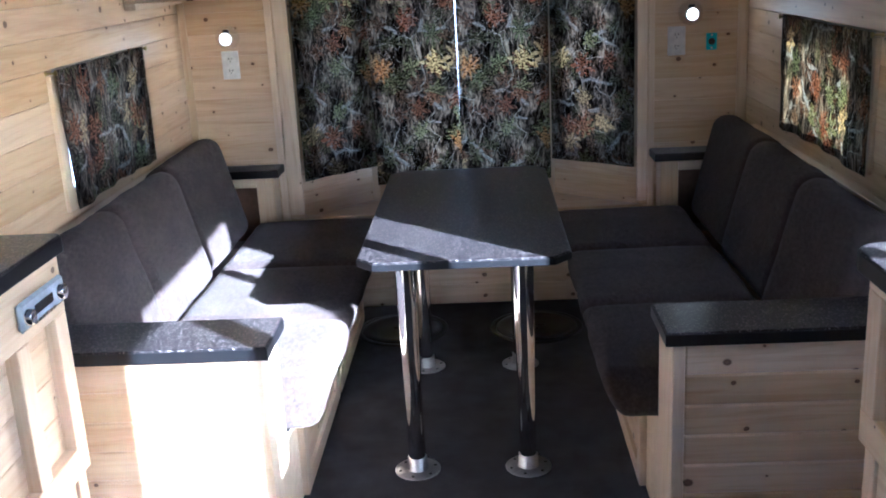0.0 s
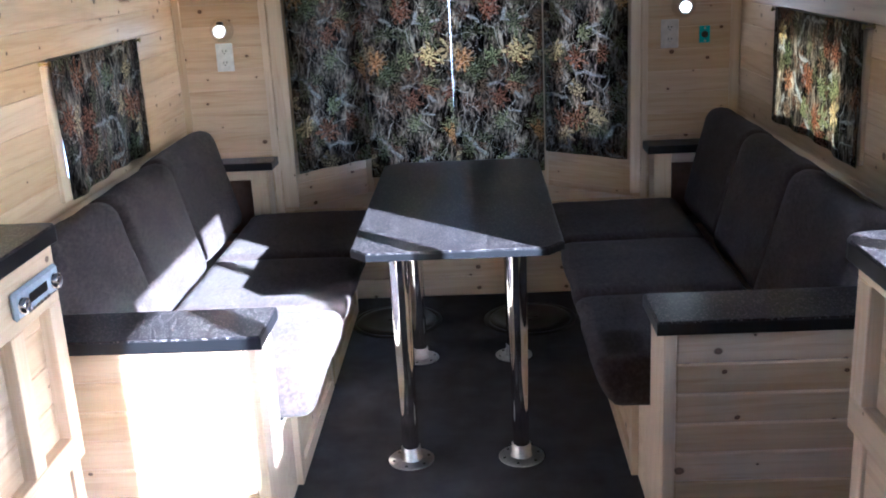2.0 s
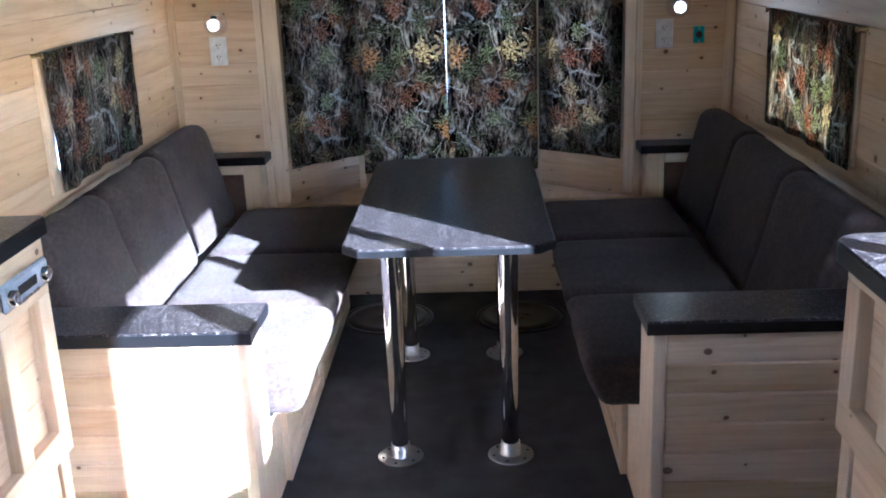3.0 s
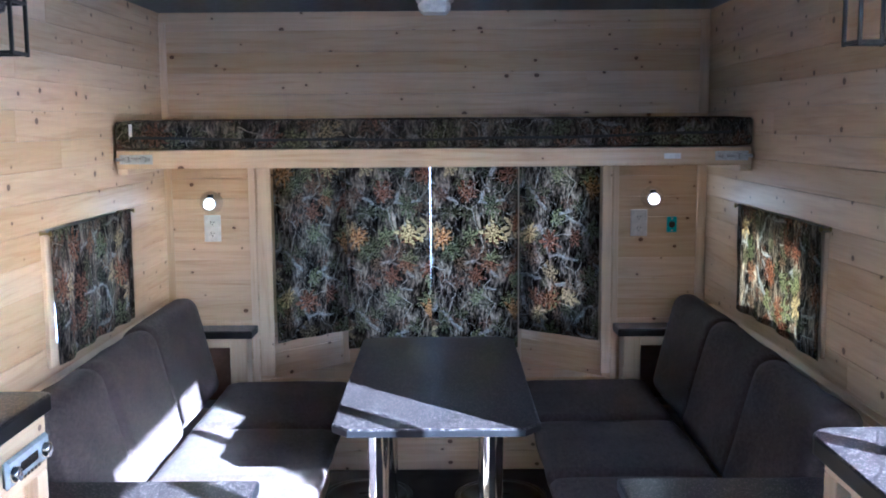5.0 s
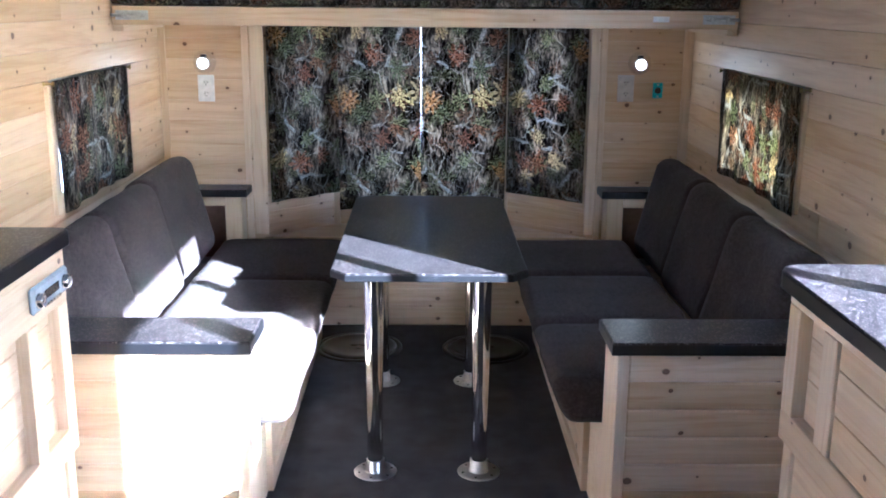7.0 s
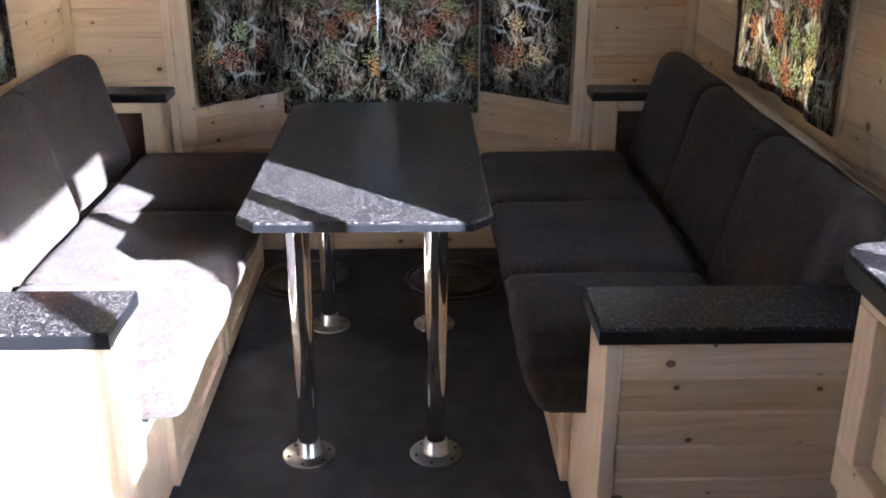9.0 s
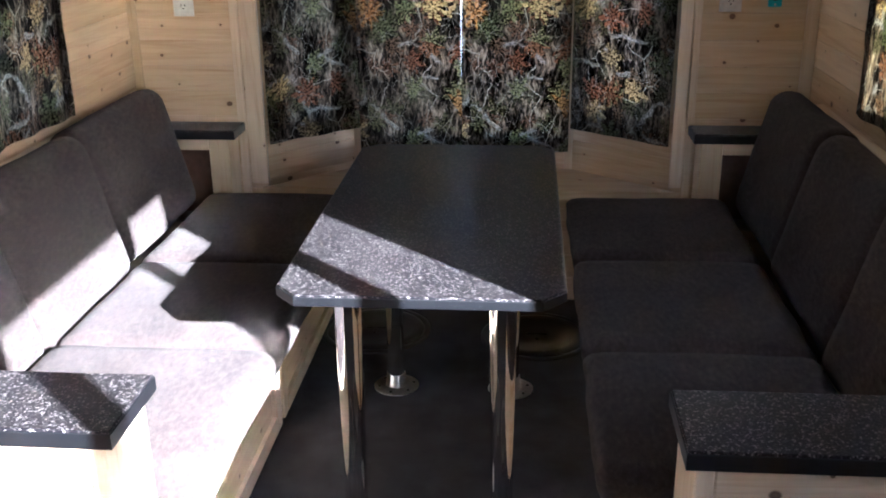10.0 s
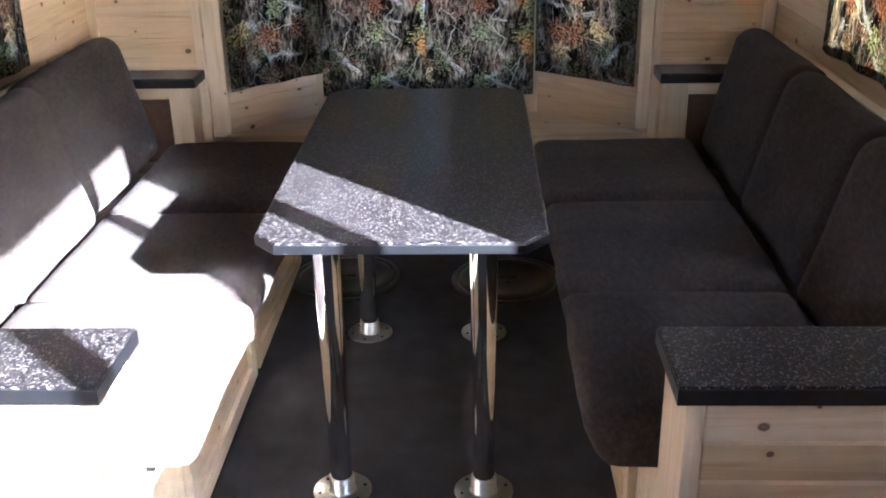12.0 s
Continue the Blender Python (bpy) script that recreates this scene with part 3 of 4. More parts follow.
def side_window(name, face, out, opening, bars=(), glass=None):
    y0, y1, z0, z1 = opening
    a, b = sorted((face + 0.02 * out, face + 0.045 * out))
    w = tagged(new(name), "aluminium-framed window with " + ("a tint added to dim the sun" if glass else "clear glass"), "window", kind="structure")
    for yy0, yy1, zz0, zz1 in ((y0 + 0.012, y0 + 0.02, z0 + 0.012, z1 - 0.012), (y1 - 0.02, y1 - 0.012, z0 + 0.012, z1 - 0.012), (y0 + 0.02, y1 - 0.02, z0 + 0.012, z0 + 0.02), (y0 + 0.02, y1 - 0.02, z1 - 0.02, z1 - 0.012)):
        part("window_frame", box_bm(a, b, yy0, yy1, zz0, zz1, 0.001), STEEL, w)
    for y, half in bars:
        part("mullion", box_bm(a, b, y - half, y + half, z0 + 0.02, z1 - 0.02, 0.002), STEEL, w)
    pane = part("pane", box_bm((a + b) / 2 - 0.002, (a + b) / 2 + 0.002, y0 + 0.02, y1 - 0.02, z0 + 0.02, z1 - 0.02), glass or GLASS, w)
    pane.visible_shadow = glass is not None
    return w


side_window("window_1", XL, -1, WIN_L)
side_window("window_2", XR, 1, WIN_R, (), DIM_GLASS)
side_window("window_3", XR, 1, (0.418, 1.897, 1.048, 1.762), ((0.780, 0.045), (1.563, 0.032)))
# added fill window, never in view, that brightens the east bench arm
side_window("fill_window", XL, -1, (-0.312, 0.512, 1.038, 1.612), ((0.10, 0.02),))

# ---- things: dining corner ----
CHAM = 0.047
TX0, TX1, TY0, TY1, TZ = -0.190, 0.388, 2.813, 4.000, 0.708
table = thing("dining_table", "black speckled stone-look table on four chrome pedestal legs", "table")
outline = [(TX0 + CHAM, TY0), (TX1 - CHAM, TY0), (TX1, TY0 + CHAM * 1.15), (TX1, TY1 - CHAM), (TX1 - CHAM, TY1), (TX0 + CHAM, TY1), (TX0, TY1 - CHAM), (TX0, TY0 + CHAM * 1.15)]
top = part("tabletop", prism_bm(outline, TZ - 0.021, TZ, 0.003), STONE, table)
part("edge_band", prism_bm(grown(outline, 0.002), TZ - 0.024, TZ - 0.004, 0.002), EDGE, top, "black edge band")
for lx, ly in ((-0.071, 2.985), (0.262, 2.985), (-0.081, 3.771), (0.270, 3.771)):
    leg = part("leg", lathe_bm([(0.0252, 0.04), (0.0255, 0.22), (0.0285, 0.45), (0.0305, TZ - 0.06), (0.0305, TZ - 0.025)], 32), CHROME, table, "polished chrome tube", True, pose(lx, ly, 0))
    part("flange", lathe_bm([(0.069, 0.0), (0.069, 0.003), (0.067, 0.0045), (0.036, 0.0055), (0.0300, 0.008), (0.0290, 0.044), (0.0253, 0.046)], 40), STEEL, leg, "round steel floor flange", True)
    for k in range(6):
        a = 2 * math.pi * k / 6 + 0.3
        part("screw", cyl_bm(0.0048, 0.0042, 0.0045, 0.0062, 10, None, (0.054 * math.cos(a), 0.054 * math.sin(a))), IRON, leg)
    part("top_plate", lathe_bm([(0.034, TZ - 0.030), (0.036, TZ - 0.025)], 32), STEEL, leg)


def hole_cover(x, y, r, mark):
    c = thing("hole_cover", "round black moulded ice-hole cover let into the floor", "hole cover", "ice-hole covers", at=(x, y, 0))
    part("rim", lathe_bm([(r + 0.012, 0.0), (r + 0.012, 0.003), (r + 0.004, 0.006), (r - 0.006, 0.006), (r - 0.010, 0.004), (r - 0.010, 0.001)], 56), LID, c, "", True)
    part("lid", lathe_bm([(r - 0.011, 0.001), (r - 0.012, 0.006), (r - 0.03, 0.010), (r * 0.72, 0.0085), (r * 0.70, 0.007), (r * 0.3, 0.008), (0, 0.0085)], 56), LID, c, "", True)
    if mark:
        bm = box_bm(-0.035, 0.035, -0.006, 0.006, 0.006, 0.0125, 0.0015)
        box_bm(-0.006, 0.006, -0.045, -0.007, 0.006, 0.012, 0.0015, bm)
        part("grip", bm, LID, c)
    return c


hole_cover(-0.203, 4.172, 0.178, True)
hole_cover(0.352, 4.152, 0.178, True)
hole_cover(-0.152, 2.457, 0.185, True)
hole_cover(0.368, 2.452, 0.185, True)

SEAT_Z = 0.465
BASE_Z = 0.335


def frame_door(name, parent, face, out, y0, y1, z0, z1, stile=0.055, depth=0.02, rows=True):
    """A frame-and-panel door lying on a face x = face, proud by depth on the side out."""
    a, b = sorted((face + 0.0006 * out, face + depth * out))
    d = new(name)
    d.parent = parent
    board("stile", d, a, b, y0, y0 + stile, z0, z1, PINE_CLEAR)
    board("stile", d, a, b, y1 - stile, y1, z0, z1, PINE_CLEAR)
    board("rail", d, a, b, y0 + stile, y1 - stile, z1 - stile, z1, PINE_CLEAR)
    board("rail", d, a, b, y0 + stile, y1 - stile, z0, z0 + stile, PINE_CLEAR)
    p, q = sorted((face + 0.0006 * out, face + (depth - 0.012) * out))
    z = z0 + stile
    while z < z1 - stile - 0.005:
        board("panel_plank", d, p, q, y0 + stile, y1 - stile, z, min(z + ROW, z1 - stile), PINE, 0.002)
        z += ROW
    return d


def bench(sign, front, wall, doors, edge, cuts, tip, backs):
    """A bench with its base, cushions and end arm. sign: +1 opens towards +x."""
    base = thing("storage_bench", "varnished pine bench base with panelled doors", "bench", "bench bases")
    a, b = sorted((wall + 0.002 * sign, front))
    part("body", box_bm(a + (0.001 if sign < 0 else 0), b, 2.562, 4.32, 0.002, BASE_Z, 0.002), PINE_CLEAR, base)
    for y0, y1 in doors:
        frame_door("door", base, front, sign, y0, y1, 0.012, BASE_Z - 0.006, 0.05)
    # ledge behind the back cushions
    c, d = sorted((wall + 0.002 * sign, wall + 0.038 * sign))
    board("back_rail", base, c, d, 2.565, 4.29, 0.755, 0.778, PINE_CLEAR)
    board("back_board", base, c, d - 0.012 * (sign > 0), 2.565, 4.29, BASE_Z + 0.001, 0.754, PINE)
    depth = 0.55
    for k, (y0, y1) in enumerate(zip(cuts, cuts[1:])):
        w = y1 - y0 - 0.003
        s = part("seat_cushion", cushion_bm(depth, w, SEAT_Z - BASE_Z, 0.05, 0.008, k + 3 * (sign > 0), 14, 0.03 if sign > 0 else -0.055), FABRIC, None, "", True)
        tagged(s, "brown-grey chenille seat cushion on a pine bench", "cushion", "seat cushions")
        s.location = (tip - sign * depth / 2, (y0 + y1) / 2, (SEAT_Z + BASE_Z) / 2)
        back = part("back_cushion", cushion_bm(0.13, w, 0.43, 0.058, 0.0, 11 + k + 3 * (sign > 0)), FABRIC, None, "", True)
        tagged(back, "brown-grey chenille back cushion leaning against the wall", "cushion", "back cushions")
        foot, lean = backs[k]
        back.matrix_basis = pose(foot - sign * (0.063 + 0.16 * math.tan(radians(lean))), (y0 + y1) / 2, 0.614, 0, -sign * lean, 0)
    # end arm
    arm = thing("boarded_partition", "low boarded pine partition closing the bench end", "partition", "bench arms")
    e = edge
    post = (e - 0.029 * sign, e)
    board("corner_post", arm, *sorted(post), 2.387, 2.560, 0.002, 0.619, PINE_CLEAR)
    p0, p1 = sorted((wall + 0.003 * sign, e - 0.0295 * sign))
    z = 0.619 - 9 * 0.0755
    while z < 0.615:
        z0, z1 = max(z, 0.002), min(z + 0.0755, 0.619)
        if z1 - z0 > 0.006:
            board("plank", arm, p0, p1, 2.390, 2.406, z0, z1 - 0.0006, PINE, 0.0042)
            board("plank", arm, p0, p1, 2.544, 2.558, z0, z1 - 0.0006, PINE, 0.0036)
        z += 0.0755
    x0, x1 = sorted((wall + 0.003 * sign, e + 0.016 * sign))
    slab("arm_cap", [(x0, 2.377), (x1, 2.377), (x1, 2.574), (x0, 2.574)], 0.620, 0.653, "black speckled stone-look cap on a bench arm", "armrest", "bench arm caps")
    # box at the far end with a cap
    bx = -0.722 if sign > 0 else 0.887
    box = thing("end_box", "open pine box at the bench end under a black cap", "box", "bench end boxes")
    lo, hi = sorted((wall + 0.003 * sign, bx))
    st = sorted((bx, bx - 0.072 * sign))
    board("stile", box, *st, 4.340, 4.358, BASE_Z + 0.001, 0.6335, PINE_CLEAR)
    board("top_rail", box, *sorted((wall + 0.003 * sign, bx - 0.0725 * sign)), 4.340, 4.358, 0.592, 0.6335, PINE_CLEAR)
    s2 = sorted((bx, bx - 0.014 * sign))
    board("side", box, *s2, 4.3585, YB - 0.013, BASE_Z + 0.001, 0.6335, PINE_CLEAR)
    # dark brown panel across the back of the open box
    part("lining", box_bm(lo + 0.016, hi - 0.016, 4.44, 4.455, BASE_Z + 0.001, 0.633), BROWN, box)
    x0, x1 = sorted((wall + 0.003 * sign, bx + 0.026 * sign))
    slab("box_cap", [(x0, 4.322), (x1, 4.322), (x1, YB - 0.014), (x0, YB - 0.014)], 0.634, 0.667, "black speckled stone-look cap on a bench end box", "shelf", "bench end caps")


bench(1, -0.394, XL, ((2.83, 3.50), (3.53, 4.28)), -0.361, (2.585, 3.08, 3.62, 4.285), -0.250, ((-0.80, 15), (-0.80, 15), (-0.825, 14)))
bench(-1, 0.588, XR, ((2.83, 3.50), (3.53, 4.28)), 0.571, (2.585, 3.12, 3.70, 4.285), 0.424, ((0.965, 15), (0.98, 15), (0.995, 14)))

# added dark piece that stands for the shade in the gap below the cushion
bracket = thing("cushion_gap", "small dark piece standing for the shaded gap under a bench cushion", "bracket", at=(-0.394, 2.625, 0.318))
part("leaf", box_bm(0.0006, 0.003, -0.016, 0.016, -0.030, 0.010, 0.0006), IRON, bracket)
part("flange", box_bm(0.0031, 0.030, -0.016, 0.016, 0.007, 0.010, 0.0006), IRON, bracket)

# ---- loft ----
LY, LZ0, LZ1, LM = 3.807, 1.378, 1.445, 1.554
loft = thing("loft_bunk", "folding pine bunk spanning the room above the bay", "bunk")
board("front_rail", loft, XL + 0.012, XR - 0.012, LY, LY + 0.035, LZ0, LZ1, PINE_CLEAR, 0.003)
board("rear_rail", loft, XL + 0.012, XR - 0.012, YB - 0.05, YB - 0.015, LZ0 + 0.02, LZ1, PINE_CLEAR, 0.003)
part("deck", box_bm(XL + 0.012, XR - 0.012, LY + 0.036, YB - 0.051, LZ1 - 0.018, LZ1), PINE_CLEAR, loft)
for x0, x1 in ((XL + 0.001, XL + 0.040), (XR - 0.040, XR - 0.001)):
    board("bearer", loft, x0, x1, LY + 0.04, YB - 0.055, LZ0 - 0.024, LZ1 - 0.019, PINE_CLEAR)


def barrel_bolt(x, sign):
    part("plate", box_bm(x - 0.06, x + 0.06, LY - 0.003, LY - 0.0004, LZ0 + 0.018, LZ0 + 0.052, 0.001), ZINC, loft, "zinc barrel bolt plate")
    bm = cyl_bm(0.006, 0.006, -0.062, 0.062, 14)
    part("bolt", bm, ZINC, loft, "zinc barrel bolt", True, Matrix.Translation((x + 0.012 * sign, LY - 0.009, LZ0 + 0.035)) @ Matrix.Rotation(radians(90), 4, "Y"))
    for dx in (-0.03, 0.03):
        part("keeper", box_bm(x + dx - 0.008, x + dx + 0.008, LY - 0.018, LY - 0.003, LZ0 + 0.024, LZ0 + 0.046, 0.003), ZINC, loft)


barrel_bolt(XL + 0.085, -1)
barrel_bolt(XR - 0.085, 1)
part("label_plate", box_bm(XR - 0.33, XR - 0.27, LY - 0.002, LY - 0.0003, LZ0 + 0.025, LZ0 + 0.045, 0.0005), WHITE, loft, "small pale label")

mattress = part("bunk_mattress", cushion_bm(XR - XL - 0.008, YB - LY - 0.03, LM - LZ1, 0.022, 0.004, 5, 24), CAMO_THICK, None, "", True)
mattress.location = ((XL + XR) / 2, (LY + YB) / 2 - 0.015, (LM + LZ1) / 2 + 0.001)
tagged(mattress, "bunk mattress in a woodland camouflage cover", "mattress")
for dz in (-0.047, 0.044):
    part("piping", box_bm(-(XR - XL) / 2 + 0.02, (XR - XL) / 2 - 0.02, -(YB - LY) / 2 + 0.011, -(YB - LY) / 2 + 0.019, dz, dz + 0.006, 0.002), CAMO_THICK, mattress, "piped seam of the cover")
bm = bmesh.new()
rings = []
for k in range(41):
    u = k / 40
    x, z = XL + 0.07 + (XR - XL - 0.16) * u, LZ1 + 0.045 - 0.016 * math.sin(u * math.pi) + 0.010 * u + 0.002 * math.sin(u * 23)
    rings.append([bm.verts.new((x, LY - 0.020 + dy, z + dz)) for dy, dz in ((0, -0.005), (0, 0.005), (0.022, 0.005), (0.022, -0.005))])
for p, q in zip(rings, rings[1:]):
    for k in range(4):
        bm.faces.new((p[k], p[(k + 1) % 4], q[(k + 1) % 4], q[k]))
bm.faces.new(rings[0])
bm.faces.new(rings[-1][::-1])
bmesh.ops.recalc_face_normals(bm, faces=bm.faces[:])
cord = part("strap", bm, STRAP)
tagged(cord, "thin black strap along the bunk mattress", "strap")
tagcloth = part("mattress_tag", box_bm(XL + 0.066, XL + 0.075, LY - 0.012, LY - 0.002, LZ1 + 0.04, LZ1 + 0.095, 0.0008), WHITE)
tagged(tagcloth, "small white sewn tag on the bunk mattress", "tag")

# ---- curtains ----


def curtain(p0, p1, z0, z1, label, group, folds, depth, seed, sag=0.0, side=1, skew=0.0, drop=0.0):
    run = Vector((p1[0] - p0[0], p1[1] - p0[1]))
    m = Matrix.Translation((*p0, drop)) @ Matrix.Rotation(math.atan2(run.y, run.x), 4, "Z")
    c = part("curtain", cloth_bm((0, 0), (run.length, 0), z0 - drop, z1 - drop, folds, depth, seed, sag, side=side, skew=skew), CAMO, None, "", True, m)
    return tagged(c, label, "curtain", group)


cy = BAY_Y - 0.035
curtain((BAY_L + 0.014, YB - 0.008), (BAY_CL + 0.018, cy + 0.004), 0.585, 1.40, "woodland camouflage curtain over an angled bay window", "bay curtains", 2, 0.004, 1, drop=0.31)
curtain((BAY_CL + 0.022, cy), (0.0592, cy), 0.50, 1.40, "backlit woodland camouflage curtain in the window bay", "bay curtains", 2, 0.005, 2, 0, 1, -0.014)
curtain((0.063, cy), (BAY_CR - 0.010, cy), 0.50, 1.40, "backlit woodland camouflage curtain in the window bay", "bay curtains", 2, 0.005, 2.0)
curtain((BAY_CR - 0.002, cy + 0.004), (BAY_R - 0.016, YB - 0.008), 0.588, 1.40, "woodland camouflage curtain over an angled bay window", "bay curtains", 2, 0.004, 3, drop=0.57)
curtain((XL + 0.018, 3.932), (XL + 0.026, 3.128), 0.806, 1.224, "woodland camouflage curtain over a small side window", "side curtains", 4, 0.006, 4, 0.012, -1, 0.045, 0.83)
curtain((XR - 0.018, 3.935), (XR - 0.026, 3.080), 0.825, 1.227, "sunlit woodland camouflage curtain over a small side window", "side curtains", 4, 0.005, 5, 0.012, 1, 0.0, 1.05)

BRASS = plain("dull_brass", (0.55, 0.42, 0.18), 0.35, 0.9)
for x, ys, z, sg in ((XL, (3.122, 3.925), 1.217, 1), (XR, (3.072, 3.93), 1.220, -1)):
    for y in ys:
        hook = part("curtain_hook", lathe_bm([(0.0, 0.0), (0.007, 0.0), (0.007, 0.003), (0.003, 0.005), (0.003, 0.024), (0.008, 0.028), (0.008, 0.033), (0.0, 0.036)], 14), BRASS, None, "", True, Matrix.Translation((x, y, z)) @ Matrix.Rotation(radians(90 * sg), 4, "Y"))
        tagged(hook, "small brass hook holding a side curtain", "hook", "curtain hooks")

# ---- fixtures ----


def reading_light(x, z):
    f = thing("reading_light", "small round swivel reading light, lit", "lamp", "reading lights", at=(x, YB, z))
    turn = Matrix.Rotation(radians(90), 4, "X")
    part("base", lathe_bm([(0.050, 0.0005), (0.050, 0.006), (0.046, 0.010), (0.0, 0.011)], 36), CLEAR, f, "clear round base", True, turn)
    part("bracket", box_bm(-0.012, 0.012, -0.03, -0.011, 0.016, 0.034, 0.002), BLACK, f)
    part("housing", lathe_bm([(0.0, 0.012), (0.020, 0.014), (0.026, 0.03), (0.027, 0.045), (0.024, 0.046), (0.0180, 0.0445)], 28), WHITE, f, "", True, Matrix.Translation((0, 0, -0.004)) @ turn)
    part("lens", lathe_bm([(0.0180, 0.0458), (0.015, 0.051), (0.0, 0.054)], 28), BULB, f, "glowing lens", True, Matrix.Translation((0, 0, -0.004)) @ turn)
    return f


reading_light(-0.880, 1.205)
reading_light(1.022, 1.214)


def outlet(x, z, mat, label):
    o = thing("wall_outlet", label, "outlet", "wall outlets", at=(x, YB, z))
    part("plate", box_bm(-0.036, 0.036, -0.006, -0.0005, -0.058, 0.058, 0.0025), mat, o)
    for dz in (-0.024, 0.024):
        part("socket", prism_bm([(0.017 * math.cos(t), 0.0145 * math.sin(t)) for t in (2 * math.pi * k / 20 for k in range(20))], 0, 0.0015), mat, o, "", False, Matrix.Translation((0, -0.0062, dz)) @ Matrix.Rotation(radians(90), 4, "X"))
        for dx, h in ((-0.0065, 0.009), (0.0065, 0.007)):
            part("slot", box_bm(dx - 0.0013, dx + 0.0013, -0.0086, -0.0079, dz - h / 2 + 0.003, dz + h / 2 + 0.003), SOCKET_DARK, o)
        part("slot", box_bm(-0.0025, 0.0025, -0.0086, -0.0079, dz - 0.010, dz - 0.0055), SOCKET_DARK, o)
    return o


outlet(-0.878, 1.092, WHITE, "white double wall outlet on the boarded wall")
outlet(0.967, 1.104, GREY_PLATE, "ivory double wall outlet on the boarded wall")
teal = thing("cable_box", "bare teal wall box with a dark round hole", "wall box", at=(1.109, YB, 1.096))
part("frame", box_bm(-0.022, 0.022, -0.007, -0.0005, -0.034, 0.034, 0.002), TEAL, teal)
part("recess", cyl_bm(0.014, 0.014, 0, 0.002, 20), SOCKET_DARK, teal, "dark round hole", False, Matrix.Translation((0, -0.0072, 0)) @ Matrix.Rotation(radians(90), 4, "X"))
for dz in (-0.026, 0.026):
    part("screw", cyl_bm(0.004, 0.004, 0, 0.002, 12), STEEL, teal, "", False, Matrix.Translation((0, -0.0072, dz)) @ Matrix.Rotation(radians(90), 4, "X"))

slot = thing("wall_switch", "narrow dark switch recessed in the boarded wall", "switch", at=(XL, 2.725, 1.075))
part("frame", box_bm(0.0005, 0.005, -0.022, 0.022, -0.042, 0.042, 0.001), SOCKET_DARK, slot)
part("rocker", box_bm(0.005, 0.009, -0.010, 0.010, -0.022, 0.022, 0.001), BLACK, slot)

dome = thing("ceiling_light", "white moulded ceiling light", "lamp", at=(0.094, 3.97, ZC))
part("base", box_bm(-0.072, 0.072, -0.09, 0.09, -0.02, -0.0005, 0.008), WHITE, dome)
part("diffuser", box_bm(-0.060, 0.060, -0.078, 0.078, -0.066, -0.0205, 0.018), WHITE, dome, "frosted white cover")


def lantern(x, wall, sign, y):
    z0, h, w = 1.700, 0.20, 0.043
    f = thing("wall_lantern", "black square cage wall lantern on an iron arm", "lamp", "cage lanterns", at=(x, y, z0))
    r = 0.004
    for a in (-w, w):
        for b in (-w, w):
            part("post", box_bm(a - r, a + r, b - r, b + r, 0, h), IRON, f)
    for z in (0.006, 0.125):
        bm = bmesh.new()
        for a in (-w, w):
            box_bm(a - r, a + r, -w, w, z - r, z + r, 0, bm)
            box_bm(-w, w, a - r, a + r, z - r, z + r, 0, bm)
        part("ring", bm, IRON, f)
    part("cap", lathe_bm([(0.07, h), (0.07, h + 0.006), (0.02, h + 0.035), (0, h + 0.037)], 24), IRON, f)
    part("holder", lathe_bm([(0.0, h - 0.07), (0.018, h - 0.07), (0.02, h)], 20), IRON, f)
    part("bulb", lathe_bm([(0.0, 0.098), (0.012, 0.102), (0.016, 0.115), (0.011, 0.135)], 20), CLEAR, f, "clear glass bulb", True)
    reach = abs(wall - x)
    part("arm", box_bm(*sorted((0.05 * sign, (reach - 0.018) * sign)), -0.008, 0.008, 0.098, 0.114, 0.003), IRON, f)
    part("rose", cyl_bm(0.035, 0.032, 0, 0.018, 24), IRON, f, "", True, Matrix.Translation((reach * sign, 0, 0.106)) @ Matrix.Rotation(radians(-90 * sign), 4, "Y"))
    return f


lantern(-0.918, XL, -1, 2.57)
lantern(1.075, XR, 1, 2.43)

# ---- galley cabinets ----


def rounded_tip(x_wall, x_front, y0, y1, r=0.05):
    s = 1 if x_front > x_wall else -1
    pts = [(x_wall, y0), (x_front, y0)]
    pts += [(x_front - s * r + s * r * math.cos(a), y1 - r + r * math.sin(a)) for a in (math.pi / 2 * k / 6 for k in range(7))]
    pts += [(x_wall, y1)]
    return pts if s > 0 else pts[::-1]


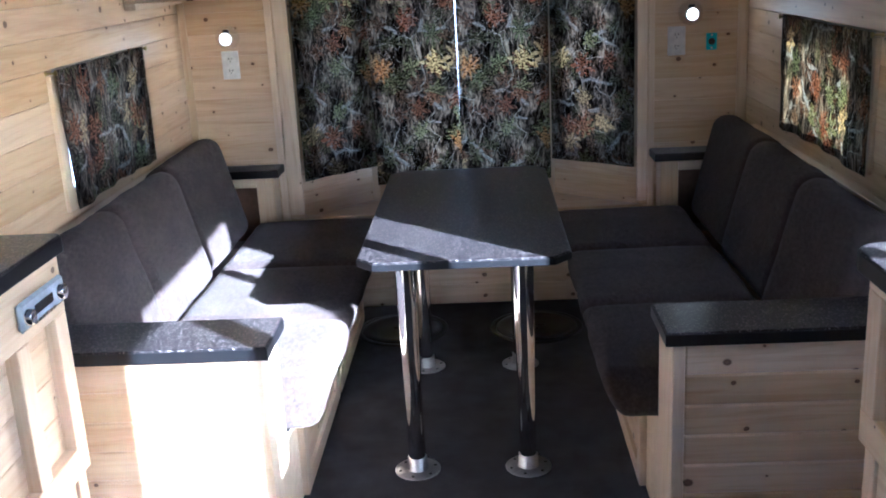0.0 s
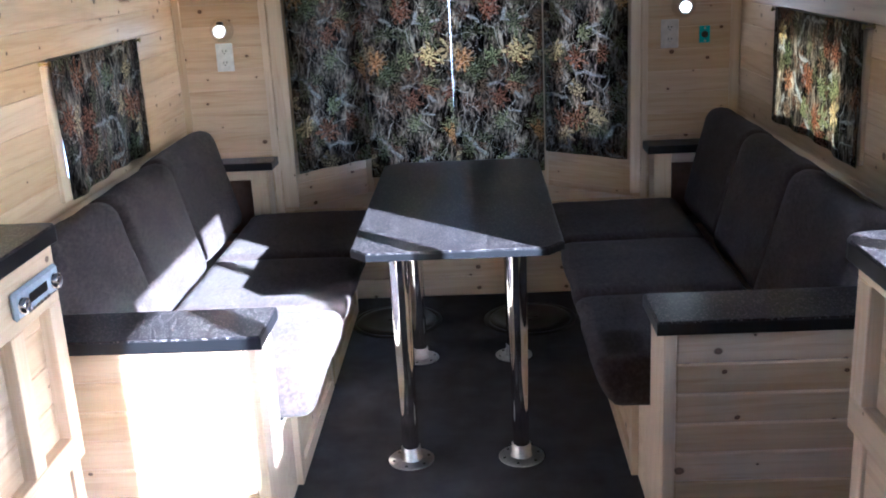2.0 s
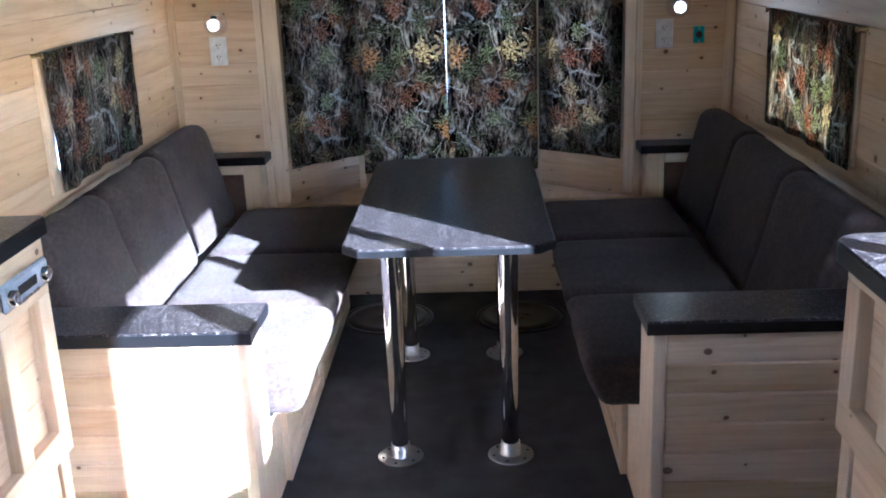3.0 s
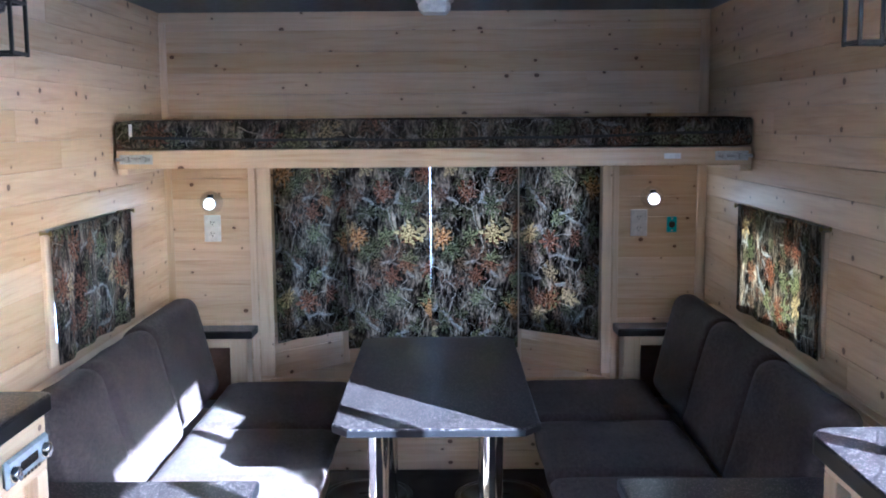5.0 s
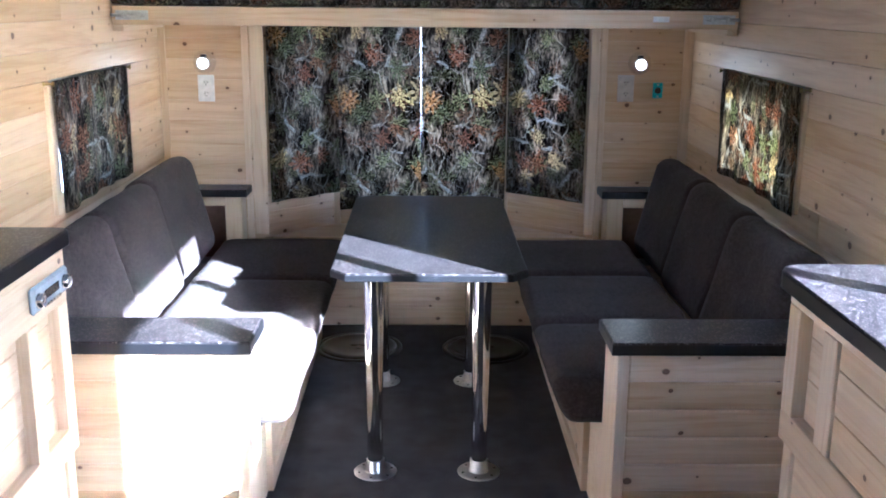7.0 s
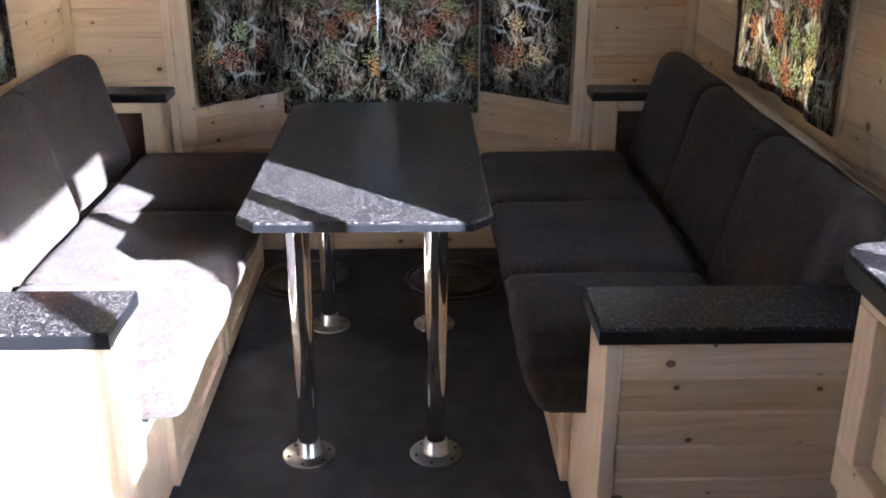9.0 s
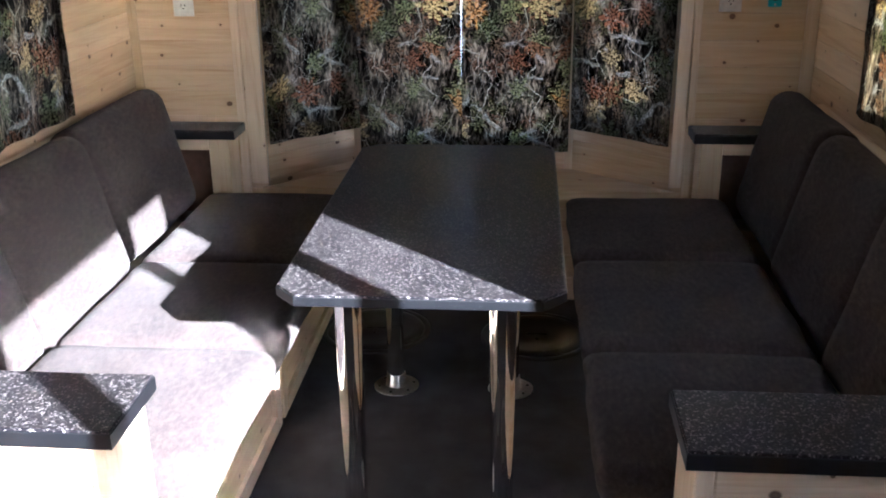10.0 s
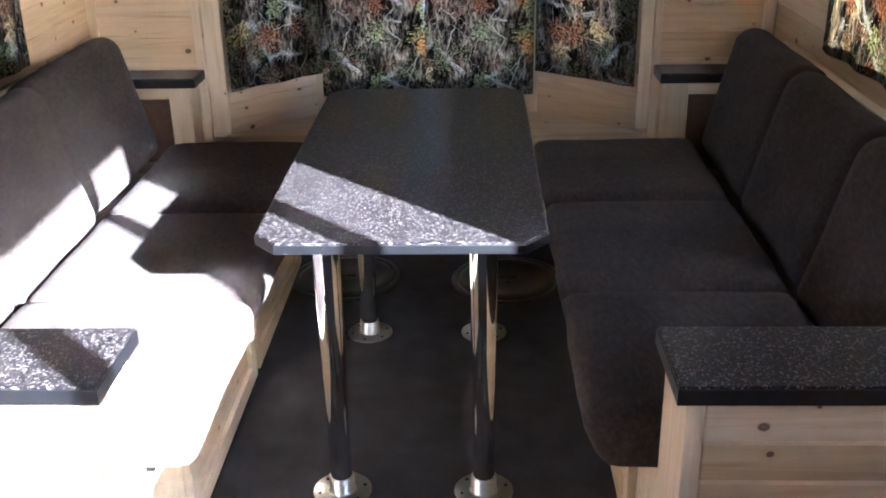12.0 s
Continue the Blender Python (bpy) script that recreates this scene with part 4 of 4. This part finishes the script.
def cabinet(wall, face, sign, y0, y1, top_z, split, label, stiles, flat_from, head=0.13):
    """A galley cabinet along a wall: a framed upper tier with boarded recesses, proud of a lower tier. sign: the way it looks."""
    c = thing("galley_cabinet", label, "cabinet", "galley cabinets")
    z_hi = top_z - 0.0405

    def slice_x(a, b):
        return sorted((face - a * sign, face - b * sign))

    a, b = sorted((wall + 0.003 * sign, face - 0.0345 * sign))
    part("body", box_bm(a, b, y0, y1, 0.07, z_hi), PINE_CLEAR, c)
    part("toe_kick", box_bm(*sorted((wall + 0.003 * sign, face - 0.09 * sign)), y0, y1 - 0.01, 0.001, 0.0695), BLACK, c)
    f = slice_x(0, 0.034)
    upper = new("upper_frame")
    upper.parent = c
    lo, hi = split + 0.065, z_hi - head
    board("top_rail", upper, *f, y0, y1, hi, z_hi, PINE_CLEAR)
    board("bottom_rail", upper, *f, y0, y1, split, lo, PINE_CLEAR)
    for s0, s1 in stiles:
        board("stile", upper, *f, s0, s1, lo + 0.0004, hi - 0.0004, PINE_CLEAR)
    edges = sorted(stiles)
    for (p0, p1), (q0, q1) in zip(edges, edges[1:]):
        g = slice_x(0.006, 0.034) if q0 <= flat_from else slice_x(0.026, 0.034)
        z = lo
        while z < hi - 0.005:
            e = min(z + ROW, hi)
            board("panel_plank", upper, *g, p1 + 0.0006, q0 - 0.0006, z + 0.0003, e - 0.0003, PINE, 0.0018)
            z = e
    lower = new("lower_frame")
    lower.parent = c
    g = slice_x(0.014, 0.034)
    board("stile", lower, *g, y1 - 0.045, y1, 0.08, split - 0.0006, PINE_CLEAR)
    z = 0.08
    while z < split - 0.01:
        e = min(z + 0.12, split - 0.0006)
        board("panel_plank", lower, *slice_x(0.022, 0.034), y0, y1 - 0.0456, z + 0.0003, e - 0.0003, PINE, 0.0018)
        z = e
    return c


cabinet(XL, -0.757, 1, 0.30, 2.305, 0.955, 0.41, "pine galley cabinet with boarded panels and a radio", ((2.250, 2.305), (2.065, 2.120), (1.55, 1.605), (1.05, 1.105), (0.60, 0.655), (0.30, 0.36)), 0.0)
cabinet(XR, 0.838, -1, 0.20, 1.990, 0.940, 0.583, "pine galley cabinet with one boarded recess", ((1.930, 1.990), (1.745, 1.810), (0.90, 0.96), (0.20, 0.26)), 1.75, 0.02)
slab("countertop", rounded_tip(XL + 0.003, -0.742, 0.28, 2.318, 0.02), 0.917, 0.955, "black speckled stone-look galley countertop", "countertop", "galley countertops")
slab("countertop", rounded_tip(XR - 0.003, 0.828, 0.18, 2.070, 0.06), 0.902, 0.940, "black speckled stone-look galley countertop in sunlight", "countertop", "galley countertops")

radio = thing("car_radio", "silver car radio let into a pine cabinet face", "radio", at=(-0.757, 2.185, 0.843))
part("bezel", box_bm(0.0, 0.014, -0.104, 0.104, -0.030, 0.030, 0.006), SILVER, radio)
part("display", box_bm(0.0138, 0.0155, -0.045, 0.040, -0.010, 0.010, 0.0006), DISPLAY, radio, "dark display")
for y in (-0.080, 0.076):
    part("knob", lathe_bm([(0.017, 0), (0.016, 0.012), (0.012, 0.014), (0, 0.014)], 24), CHROME, radio, "chrome knob", True, Matrix.Translation((0.014, y, -0.002)) @ Matrix.Rotation(radians(90), 4, "Y"))
for k in range(6):
    y = -0.05 + k * 0.018
    part("button", box_bm(0.0138, 0.0165, y - 0.006, y + 0.006, -0.027, -0.020, 0.001), CHROME, radio)

# ---- boards of the walls ----
clad(wall_north, "y", YB, 1, XL, XR, 0.36, ZC, [(BAY_L, BAY_R, 0.0, 1.42)], 5, 0.03)
clad(wall_west, "x", XL, -1, YF, YB, 0.0, ZC, [WIN_L, FILL_W], 6, 0.02)
clad(wall_east, "x", XR, 1, YF, YB, 0.0, ZC, [WIN_R, SUN_W], 7, 0.02)
clad(wall_south, "y", YF, -1, XL, XR, 0.0, ZC, [], 8)
